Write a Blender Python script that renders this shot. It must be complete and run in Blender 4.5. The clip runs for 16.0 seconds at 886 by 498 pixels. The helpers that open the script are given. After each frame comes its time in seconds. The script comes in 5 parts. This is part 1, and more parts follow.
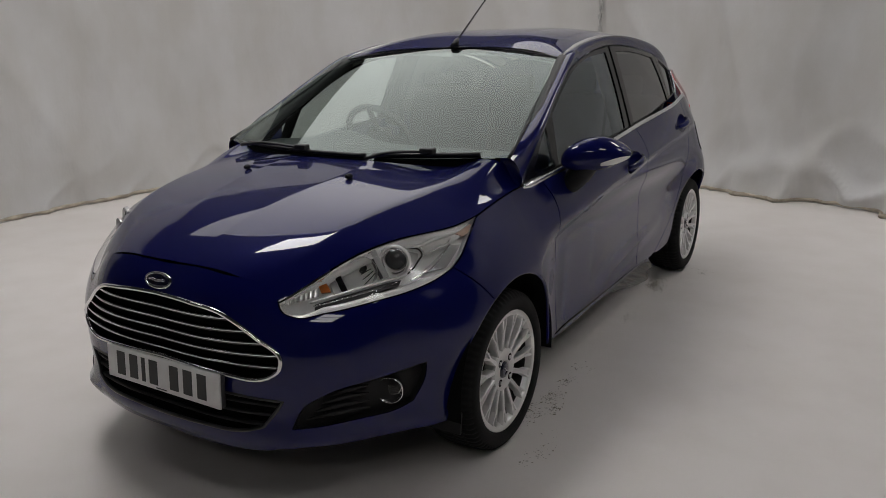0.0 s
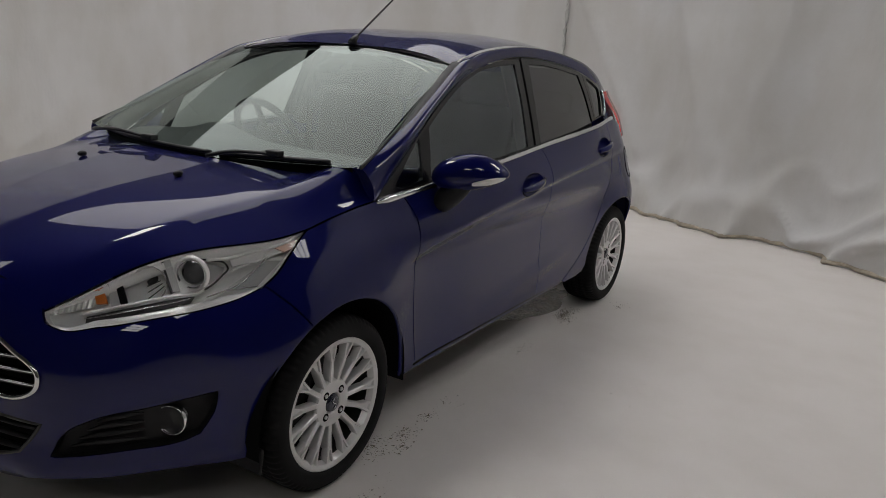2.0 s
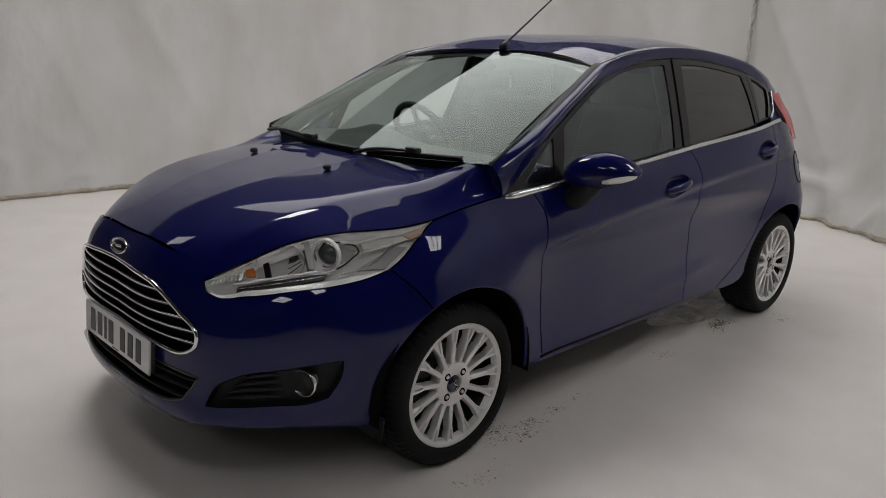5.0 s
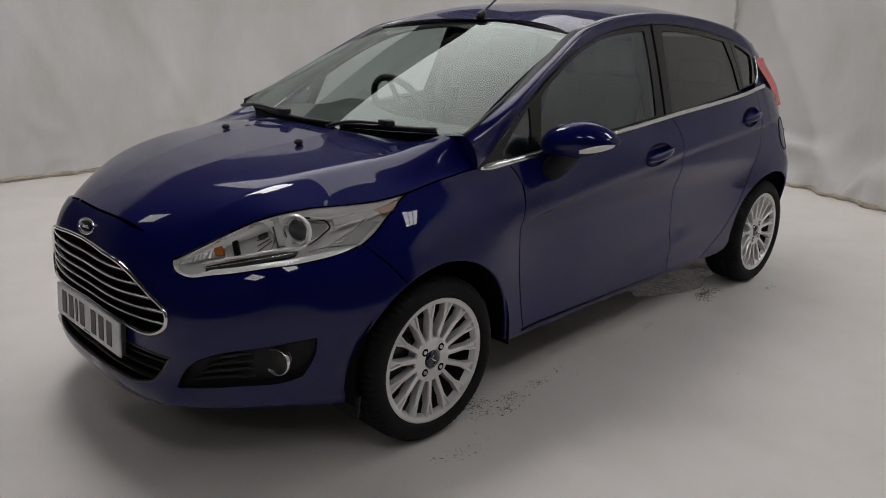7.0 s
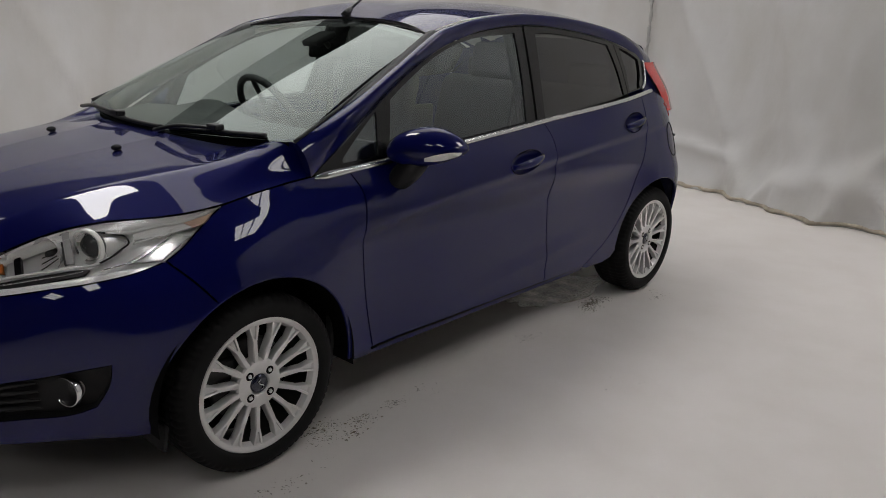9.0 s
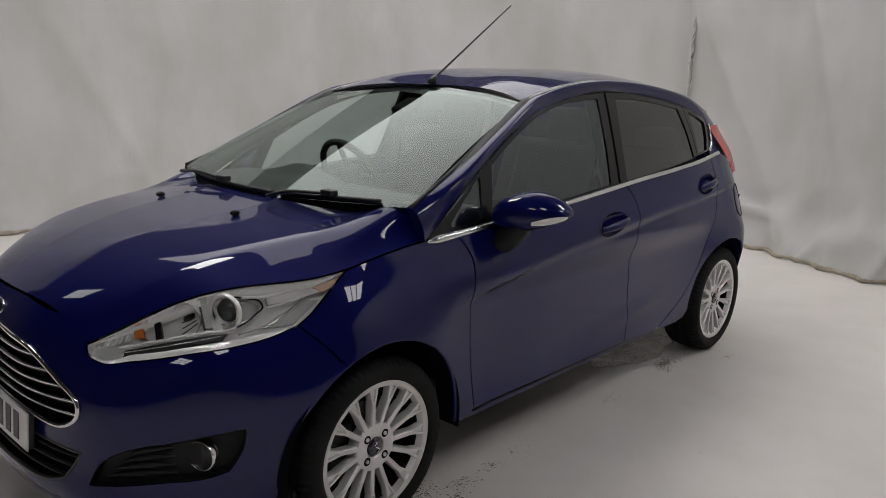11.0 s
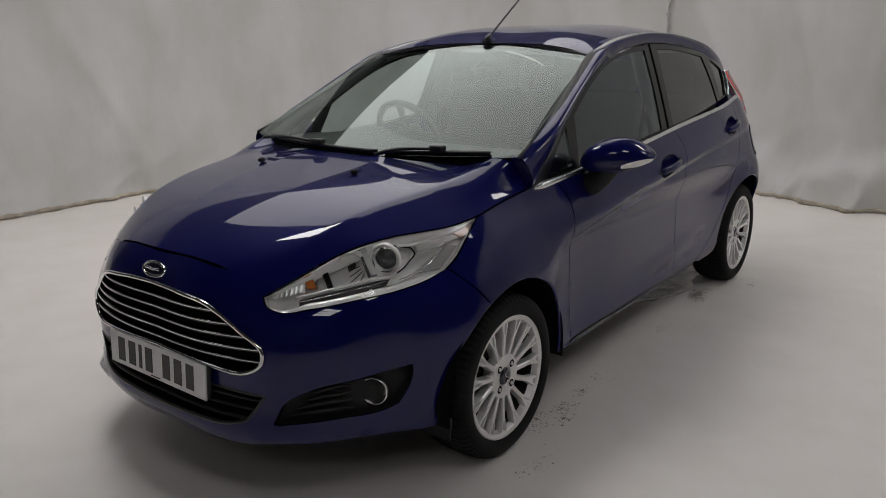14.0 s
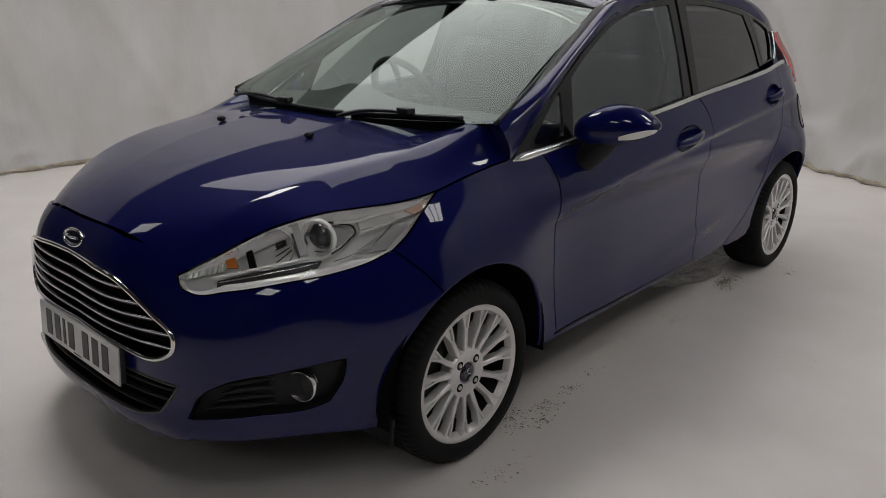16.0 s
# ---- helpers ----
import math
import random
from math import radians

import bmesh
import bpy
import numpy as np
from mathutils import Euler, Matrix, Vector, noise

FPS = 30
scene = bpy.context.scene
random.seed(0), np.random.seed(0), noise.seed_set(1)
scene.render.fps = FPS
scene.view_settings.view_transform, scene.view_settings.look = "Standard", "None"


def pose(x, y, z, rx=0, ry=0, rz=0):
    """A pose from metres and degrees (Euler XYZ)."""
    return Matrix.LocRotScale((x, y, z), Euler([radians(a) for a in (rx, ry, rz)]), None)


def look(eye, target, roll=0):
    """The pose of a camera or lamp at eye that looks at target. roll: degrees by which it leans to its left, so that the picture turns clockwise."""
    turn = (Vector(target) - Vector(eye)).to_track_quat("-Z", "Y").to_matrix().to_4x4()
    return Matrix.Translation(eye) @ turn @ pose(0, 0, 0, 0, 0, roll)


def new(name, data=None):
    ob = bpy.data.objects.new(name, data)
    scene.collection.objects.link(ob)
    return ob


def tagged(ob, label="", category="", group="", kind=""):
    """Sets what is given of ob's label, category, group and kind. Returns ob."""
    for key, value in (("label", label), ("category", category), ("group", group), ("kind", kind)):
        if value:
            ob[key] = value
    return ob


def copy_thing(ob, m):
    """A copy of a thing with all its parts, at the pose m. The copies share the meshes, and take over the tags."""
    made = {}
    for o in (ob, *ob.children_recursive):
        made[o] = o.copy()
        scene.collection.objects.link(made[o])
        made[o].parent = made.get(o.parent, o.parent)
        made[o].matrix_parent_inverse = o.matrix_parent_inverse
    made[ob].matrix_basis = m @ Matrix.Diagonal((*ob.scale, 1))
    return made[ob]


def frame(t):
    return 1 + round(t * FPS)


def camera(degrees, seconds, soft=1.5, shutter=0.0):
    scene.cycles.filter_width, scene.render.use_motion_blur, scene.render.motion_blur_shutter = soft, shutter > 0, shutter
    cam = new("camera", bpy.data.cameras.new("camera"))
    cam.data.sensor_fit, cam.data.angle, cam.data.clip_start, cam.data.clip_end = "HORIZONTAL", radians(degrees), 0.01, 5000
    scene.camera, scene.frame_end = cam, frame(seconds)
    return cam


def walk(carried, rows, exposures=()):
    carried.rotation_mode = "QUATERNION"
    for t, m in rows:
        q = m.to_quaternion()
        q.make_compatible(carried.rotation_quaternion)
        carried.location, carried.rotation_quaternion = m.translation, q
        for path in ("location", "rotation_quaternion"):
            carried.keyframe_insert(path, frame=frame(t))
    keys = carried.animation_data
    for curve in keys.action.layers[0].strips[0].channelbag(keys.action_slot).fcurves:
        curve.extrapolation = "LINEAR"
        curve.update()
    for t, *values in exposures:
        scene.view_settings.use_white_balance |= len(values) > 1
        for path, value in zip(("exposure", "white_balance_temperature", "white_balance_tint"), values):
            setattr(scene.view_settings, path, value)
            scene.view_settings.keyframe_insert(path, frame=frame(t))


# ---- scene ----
cam = camera(60.6, 16.0, soft=0.9)
PATH = [
    (0, (1.895, -2.198, 1.393), (0.885, -0.553, 0.87), -1.1),
    (0.5, (2.0, -2.073, 1.394), (0.994, -0.424, 0.872), 1.0),
    (1, (2.051, -1.975, 1.386), (1.058, -0.319, 0.865), 2.2),
    (1.5, (2.088, -1.838, 1.376), (1.103, -0.176, 0.858), 3.3),
    (2, (2.17, -1.713, 1.388), (1.182, -0.051, 0.876), 4.0),
    (2.5, (2.342, -1.654, 1.389), (1.161, -0.127, 0.866), 3.8),
    (3, (2.411, -1.663, 1.381), (1.078, -0.262, 0.873), 3.2),
    (3.5, (2.409, -1.668, 1.372), (1.059, -0.283, 0.863), 3.0),
    (4, (2.417, -1.686, 1.378), (1.045, -0.323, 0.87), 2.7),
    (6.5, (2.401, -1.647, 1.36), (1.032, -0.296, 0.81), 1.8),
    (7, (2.431, -1.61, 1.355), (1.078, -0.253, 0.783), 1.3),
    (7.5, (2.487, -1.531, 1.346), (1.227, -0.088, 0.771), 1.4),
    (8, (2.513, -1.366, 1.337), (1.328, 0.134, 0.748), 1.8),
    (8.2, (2.517, -1.3, 1.349), (1.346, 0.211, 0.762), 2.0),
    (10.3, (2.697, -1.196, 1.369), (1.229, 0.058, 0.846), 2.0),
    (10.5, (2.569, -1.263, 1.349), (1.114, 0.012, 0.841), 1.1),
    (11, (2.366, -1.461, 1.39), (1.053, -0.015, 0.958), 2.0),
    (11.5, (2.287, -1.673, 1.395), (1.004, -0.189, 1.004), 1.4),
    (12, (2.139, -1.87, 1.393), (0.939, -0.328, 0.965), -1.3),
    (12.5, (2.082, -1.981, 1.381), (0.893, -0.441, 0.917), -1.4),
    (13, (2.057, -1.999, 1.373), (0.87, -0.466, 0.882), -1.0),
    (13.5, (2.064, -1.999, 1.373), (0.882, -0.469, 0.862), -0.7),
    (14, (2.07, -1.999, 1.377), (0.891, -0.471, 0.853), -0.5),
    (14.5, (2.091, -1.974, 1.378), (0.922, -0.439, 0.853), -0.3),
    (15, (2.159, -1.821, 1.367), (0.975, -0.293, 0.852), 0.2),
    (15.5, (2.224, -1.684, 1.349), (0.979, -0.212, 0.818), 1.0),
    (16, (2.115, -1.56, 1.339), (0.83, -0.157, 0.722), 0.4),
]
EXPOSURES = [(0, 0.02), (2, 0.04), (3, 0.18), (8, 0.17), (10.3, 0.28), (11.5, 0.28), (12.5, 0.20), (14.5, 0.10), (16, 0.12)]
walk(cam, [(t, look(eye, target, roll)) for t, eye, target, roll in PATH], EXPOSURES)

# unseen roof lights: x0, x1, y0, y1 and strength
# fourth, sixth and last are fill, added to brighten the sheet, nose and floor
LIGHTS = [(-4.5, 0.0, 0.65, 5.4, 1.3), (-1.7, -0.5, -0.6, 0.3, 15.0), (-3.5, -2.6, -2.6, -1.9, 3.0), (1.8, 3.0, 3.2, 4.0, 9.0),
          (3.7, 4.6, 1.7, 2.7, 6.5), (2.6, 3.8, -6.0, -4.8, 6.4), (3.2, 4.2, -2.6, -1.6, 7.7)]

from mathutils.geometry import delaunay_2d_cdt

# ---- light of the place: a dim hall with a large roof light behind the car
world = bpy.data.worlds.new("hall")
scene.world = world
world.use_nodes = True
world.node_tree.nodes["Background"].inputs[0].default_value = (0.75, 0.80, 0.85, 1)
world.node_tree.nodes["Background"].inputs[1].default_value = 0.03


# ---- materials
def shader(name, base, rough=0.5, metal=0.0, coat=0.0, spec=0.5, coat_rough=0.03):
    m = bpy.data.materials.new(name)
    m.use_nodes = True
    b = m.node_tree.nodes["Principled BSDF"]
    b.inputs["Base Color"].default_value = (*base, 1)
    b.inputs["Roughness"].default_value = rough
    b.inputs["Metallic"].default_value = metal
    b.inputs["Specular IOR Level"].default_value = spec
    b.inputs["Coat Weight"].default_value = coat
    b.inputs["Coat Roughness"].default_value = coat_rough
    return m


def link(m, a, out, b, into):
    m.node_tree.links.new(a.outputs[out], b.inputs[into])


def node(m, kind, **values):
    n = m.node_tree.nodes.new(kind)
    for key, value in values.items():
        n.inputs[key.replace("_", " ")].default_value = value
    return n


def noise_of(m, scale, detail=4.0, stretch=(1, 1, 1)):
    place = node(m, "ShaderNodeTexCoord")
    turn = node(m, "ShaderNodeMapping")
    turn.inputs["Scale"].default_value = stretch
    n = node(m, "ShaderNodeTexNoise", Scale=scale, Detail=detail)
    link(m, place, "Object", turn, "Vector")
    link(m, turn, "Vector", n, "Vector")
    return n


def ramp(m, source, stops, out="Fac"):
    r = m.node_tree.nodes.new("ShaderNodeValToRGB")
    while len(r.color_ramp.elements) < len(stops):
        r.color_ramp.elements.new(0.5)
    for e, (at, c) in zip(r.color_ramp.elements, stops):
        e.position, e.color = at, (*c, 1)
    link(m, source, out, r, "Fac")
    return r


def vary(m, base, amount, scale, bump=0.0, bump_scale=80.0, rough=None):
    """Two scales of variation in colour and relief."""
    b = m.node_tree.nodes["Principled BSDF"]
    n = noise_of(m, scale)
    r = ramp(m, n, [(0.3, [c * (1 - amount) for c in base]), (0.7, [min(c * (1 + amount), 1) for c in base])])
    link(m, r, "Color", b, "Base Color")
    if rough:
        n2 = noise_of(m, scale * 3)
        r2 = ramp(m, n2, [(0.35, [rough[0]] * 3), (0.65, [rough[1]] * 3)])
        link(m, r2, "Color", b, "Roughness")
    if bump:
        n3 = noise_of(m, bump_scale)
        bp = node(m, "ShaderNodeBump", Strength=bump, Distance=0.01)
        link(m, n3, "Fac", bp, "Height")
        link(m, bp, "Normal", b, "Normal")
    return m


def pane(name, tint, ior=1.5, rough=0.0, sheen=(1, 1, 1)):
    m = bpy.data.materials.new(name)
    m.use_nodes = True
    t = m.node_tree
    t.nodes.clear()
    out = t.nodes.new("ShaderNodeOutputMaterial")
    clear = node(m, "ShaderNodeBsdfTransparent", Color=(*tint, 1))
    gloss = node(m, "ShaderNodeBsdfGlossy", Roughness=rough, Color=(*sheen, 1))
    # Schlick's law, alike from both sides of the sheet
    f0 = 2 * ((ior - 1) / (ior + 1)) ** 2
    side = node(m, "ShaderNodeLayerWeight", Blend=0.5)
    power, fres = node(m, "ShaderNodeMath"), node(m, "ShaderNodeMath")
    power.operation, fres.operation = "POWER", "MULTIPLY_ADD"
    power.inputs[1].default_value = 5.0
    fres.inputs[1].default_value, fres.inputs[2].default_value = 1 - f0, f0
    t.links.new(side.outputs["Facing"], power.inputs[0])
    t.links.new(power.outputs[0], fres.inputs[0])
    mix = t.nodes.new("ShaderNodeMixShader")
    t.links.new(fres.outputs[0], mix.inputs[0])
    t.links.new(clear.outputs[0], mix.inputs[1])
    t.links.new(gloss.outputs[0], mix.inputs[2])
    t.links.new(mix.outputs[0], out.inputs[0])
    return m


def glowing(name, colour, strength):
    m = bpy.data.materials.new(name)
    m.use_nodes = True
    b = m.node_tree.nodes["Principled BSDF"]
    b.inputs["Emission Color"].default_value = (*colour, 1)
    b.inputs["Emission Strength"].default_value = strength
    return m


PAINT = shader("navy_paint", (0.003, 0.003, 0.06), 0.50, 0.15, 1.0, 0.1, 0.01)
_n = noise_of(PAINT, 900.0, 2.0)
_r = ramp(PAINT, _n, [(0.3, (0.0022, 0.0034, 0.050)), (0.75, (0.0044, 0.0066, 0.104))])
PAINT.node_tree.nodes["Principled BSDF"].inputs["Coat IOR"].default_value = 1.44
PAINT.node_tree.nodes["Principled BSDF"].inputs["Specular Tint"].default_value = (0.08, 0.09, 0.35, 1)
link(PAINT, _r, "Color", PAINT.node_tree.nodes["Principled BSDF"], "Base Color")
PLASTIC = vary(shader("black_plastic", (0.012, 0.012, 0.013), 0.55, spec=0.3), (0.012, 0.012, 0.013), 0.3, 30.0, 0.15, 600.0)
GLOSS_BLACK = shader("gloss_black", (0.008, 0.008, 0.009), 0.18)
TRIM_BLACK = shader("satin_black_trim", (0.02, 0.02, 0.021), 0.4)
CHROME = shader("chrome", (0.78, 0.78, 0.79), 0.12, 1.0)
SATIN_CHROME = shader("satin_chrome", (0.72, 0.72, 0.73), 0.26, 1.0)
ALLOY = vary(shader("alloy", (0.74, 0.73, 0.72), 0.34, 0.45), (0.74, 0.73, 0.72), 0.06, 12.0)
DARK_METAL = shader("dark_metal", (0.06, 0.06, 0.06), 0.45, 0.8)
RUBBER = vary(shader("rubber", (0.008, 0.008, 0.008), 0.75, spec=0.22), (0.009, 0.009, 0.009), 0.35, 9.0, 0.1, 300.0)
WELL = shader("wheel_well", (0.005, 0.005, 0.005), 0.9, spec=0.1)
REFLECTOR = shader("silver_reflector", (0.90, 0.90, 0.88), 0.16, 0.5)
LAMP_GREY = shader("lamp_grey_plastic", (0.88, 0.88, 0.86), 0.30, 0.1)
SILVER_EDGE = shader("lamp_silver_bezel", (0.93, 0.92, 0.90), 0.25, 0.15)
AMBER = shader("amber_bulb_shield", (0.55, 0.16, 0.03), 0.3)
PEACH = shader("side_reflector", (0.72, 0.50, 0.38), 0.35)
RED_LAMP = shader("red_lamp", (0.62, 0.035, 0.03), 0.25, 0.0, 0.4)
WHITE_PLATE = vary(shader("plate_white", (0.80, 0.80, 0.79), 0.35), (0.80, 0.80, 0.79), 0.05, 20.0)
INK = shader("plate_black", (0.02, 0.02, 0.02), 0.4)
GLASS_DARK = shader("dark_lens_glass", (0.05, 0.052, 0.055), 0.04, 0.0, 1.0)
BADGE_BLUE = shader("badge_blue", (0.008, 0.011, 0.035), 0.2, 0.3, 1.0)
FABRIC = vary(shader("seat_fabric", (0.05, 0.05, 0.052), 0.9), (0.05, 0.05, 0.052), 0.3, 60.0, 0.3, 500.0)
DASH = vary(shader("dash_plastic", (0.03, 0.03, 0.031), 0.6), (0.03, 0.03, 0.031), 0.2, 40.0, 0.2, 500.0)
PILLAR_GREY = shader("pillar_trim", (0.11, 0.11, 0.11), 0.8)
LINING = shader("headlining", (0.45, 0.44, 0.42), 0.9)
SCREEN = pane("windscreen_glass", (0.82, 0.90, 0.86), 1.52, 0.012, (0.90, 1.0, 0.95))
SIDE_GLASS = pane("side_glass", (0.74, 0.80, 0.80), 1.76, 0.0, (0.92, 1.0, 1.02))
PRIVACY = pane("privacy_glass", (0.10, 0.11, 0.11), 1.66)
LAMP_COVER = pane("lamp_cover", (0.96, 0.96, 0.96), 1.3)

# ---- painted floor
FLOOR = shader("painted_floor", (0.55, 0.54, 0.51), 0.3)
_b = FLOOR.node_tree.nodes["Principled BSDF"]
_big = noise_of(FLOOR, 0.7, 2.0)
_fine = noise_of(FLOOR, 3.5, 7.0)
_c1 = ramp(FLOOR, _big, [(0.0, (0.78, 0.74, 0.705)), (1.0, (0.90, 0.86, 0.825))])
_c2 = ramp(FLOOR, _fine, [(0.28, (0.91, 0.90, 0.882)), (0.60, (1, 1, 1))])
_mul = node(FLOOR, "ShaderNodeMix")
_mul.data_type, _mul.blend_type = "RGBA", "MULTIPLY"
_mul.inputs[0].default_value = 0.6
FLOOR.node_tree.links.new(_c1.outputs[0], _mul.inputs[6])
FLOOR.node_tree.links.new(_c2.outputs[0], _mul.inputs[7])
FLOOR.node_tree.links.new(_mul.outputs[2], _b.inputs["Base Color"])
_rg = ramp(FLOOR, noise_of(FLOOR, 1.2, 1.0), [(0.0, (0.26, 0.26, 0.26)), (1.0, (0.44, 0.44, 0.44))])
link(FLOOR, _rg, "Color", _b, "Roughness")

CURTAIN = shader("white_sheet", (0.66, 0.65, 0.62), 0.55)
_b = CURTAIN.node_tree.nodes["Principled BSDF"]
_c1 = ramp(CURTAIN, noise_of(CURTAIN, 0.8, 6.0), [(0.3, (0.535, 0.53, 0.515)), (0.7, (0.635, 0.635, 0.63))])
_c2 = ramp(CURTAIN, noise_of(CURTAIN, 2.2, 8.0, (1, 1, 0.45)), [(0.36, (0.90, 0.885, 0.85)), (0.58, (1.0, 1.0, 1.0))])
_mul = node(CURTAIN, "ShaderNodeMix")
_mul.data_type, _mul.blend_type = "RGBA", "MULTIPLY"
_mul.inputs[0].default_value = 0.75
CURTAIN.node_tree.links.new(_c1.outputs[0], _mul.inputs[6])
CURTAIN.node_tree.links.new(_c2.outputs[0], _mul.inputs[7])
CURTAIN.node_tree.links.new(_mul.outputs[2], _b.inputs["Base Color"])
_bp = node(CURTAIN, "ShaderNodeBump", Strength=0.5, Distance=0.04)
link(CURTAIN, noise_of(CURTAIN, 2.5, 5.0, (1, 1, 0.6)), "Fac", _bp, "Height")
link(CURTAIN, _bp, "Normal", _b, "Normal")
HEM = vary(shader("grubby_hem", (0.42, 0.37, 0.29), 0.7), (0.42, 0.37, 0.29), 0.35, 9.0, 0.4, 30.0)
SEAM = vary(shader("seam_tape", (0.44, 0.44, 0.42), 0.6), (0.44, 0.44, 0.42), 0.2, 10.0, 0.3, 20.0)
DARK_WALL = vary(shader("dark_hall_wall", (0.06, 0.06, 0.062), 0.8), (0.06, 0.06, 0.062), 0.25, 2.0, 0.2, 20.0)
DARK_ROOF = vary(shader("dark_hall_roof", (0.02, 0.02, 0.022), 0.8), (0.02, 0.02, 0.022), 0.25, 2.0, 0.2, 20.0)
WET = shader("wet_film", (0.30, 0.27, 0.24), 0.06, 0.0, 0.0, 0.6)
_b = WET.node_tree.nodes["Principled BSDF"]
_bp = node(WET, "ShaderNodeBump", Strength=0.9, Distance=0.012)
link(WET, noise_of(WET, 62.0, 2.0, (1.0, 1.4, 1)), "Fac", _bp, "Height")
link(WET, _bp, "Normal", _b, "Normal")
link(WET, ramp(WET, noise_of(WET, 14.0, 3.0), [(0.3, (0.12, 0.108, 0.095)), (0.7, (0.42, 0.38, 0.34))]), "Color", _b, "Base Color")
GRIME = vary(shader("floor_grime", (0.17, 0.14, 0.10), 0.6), (0.17, 0.14, 0.10), 0.6, 30.0)


# ---- building helpers
def mesh_of(name, verts, faces, mat, smooth=True):
    me = bpy.data.meshes.new(name)
    me.from_pydata([tuple(v) for v in verts], [], faces)
    me.materials.append(mat)
    if smooth:
        me.polygons.foreach_set("use_smooth", [True] * len(me.polygons))
    me.update()
    return me


def attach(name, me, parent=None, label=""):
    ob = new(name, me)
    if parent:
        ob.parent = parent
    if label:
        ob["label"] = label
    return ob


def part(name, bm, mat, parent=None, label="", smooth=False):
    """Links a bmesh as one mesh object under a thing or a part."""
    me = bpy.data.meshes.new(name)
    bm.to_mesh(me)
    bm.free()
    me.materials.append(mat)
    if smooth:
        me.polygons.foreach_set("use_smooth", [True] * len(me.polygons))
    return attach(name, me, parent, label)


def polyline(points, step=0.015):
    """A smooth line through control points, in two or three dimensions."""
    t = [0.0]
    for a, b in zip(points, points[1:]):
        t.append(t[-1] + math.dist(a, b))
    curves = [spline(t, [p[k] for p in points]) for k in range(len(points[0]))] if len(points) > 2 else \
        [lambda w, k=k: points[0][k] + (points[1][k] - points[0][k]) * w / t[-1] for k in range(len(points[0]))]
    n = max(2, int(t[-1] / step))
    return [tuple(c(t[-1] * i / n) for c in curves) for i in range(n + 1)]


def ring(*pieces):
    """Joins lines end to end into one closed outline."""
    out = []
    for piece in pieces:
        for p in piece:
            if not out or math.dist(p, out[-1]) > 1e-4:
                out.append(tuple(p))
    if math.dist(out[0], out[-1]) < 1e-4:
        out.pop()
    return out


def area2(poly):
    return sum(a[0] * b[1] - b[0] * a[1] for a, b in zip(poly, poly[1:] + poly[:1])) / 2


def inset(poly, gap):
    sign = 1 if area2(poly) > 0 else -1
    out = []
    for i, p in enumerate(poly):
        a, b = poly[i - 1], poly[(i + 1) % len(poly)]
        dx, dy = b[0] - a[0], b[1] - a[1]
        l = math.hypot(dx, dy) or 1
        out.append((p[0] - sign * gap * dy / l, p[1] + sign * gap * dx / l))
    return out


def inside(pts, poly):
    pts, poly = np.asarray(pts, float), np.asarray(poly, float)
    a, b = poly, np.roll(poly, -1, 0)
    hit = np.zeros(len(pts), bool)
    for (x0, y0), (x1, y1) in zip(a, b):
        if y0 != y1:
            c = (pts[:, 1] < y0) != (pts[:, 1] < y1)
            hit ^= c & (pts[:, 0] < (x1 - x0) * (pts[:, 1] - y0) / (y1 - y0) + x0)
    return hit


def nearest(pts, poly):
    pts, poly = np.asarray(pts, float), np.asarray(poly, float)
    return np.sqrt(((pts[:, None] - poly[None]) ** 2).sum(-1)).min(1)


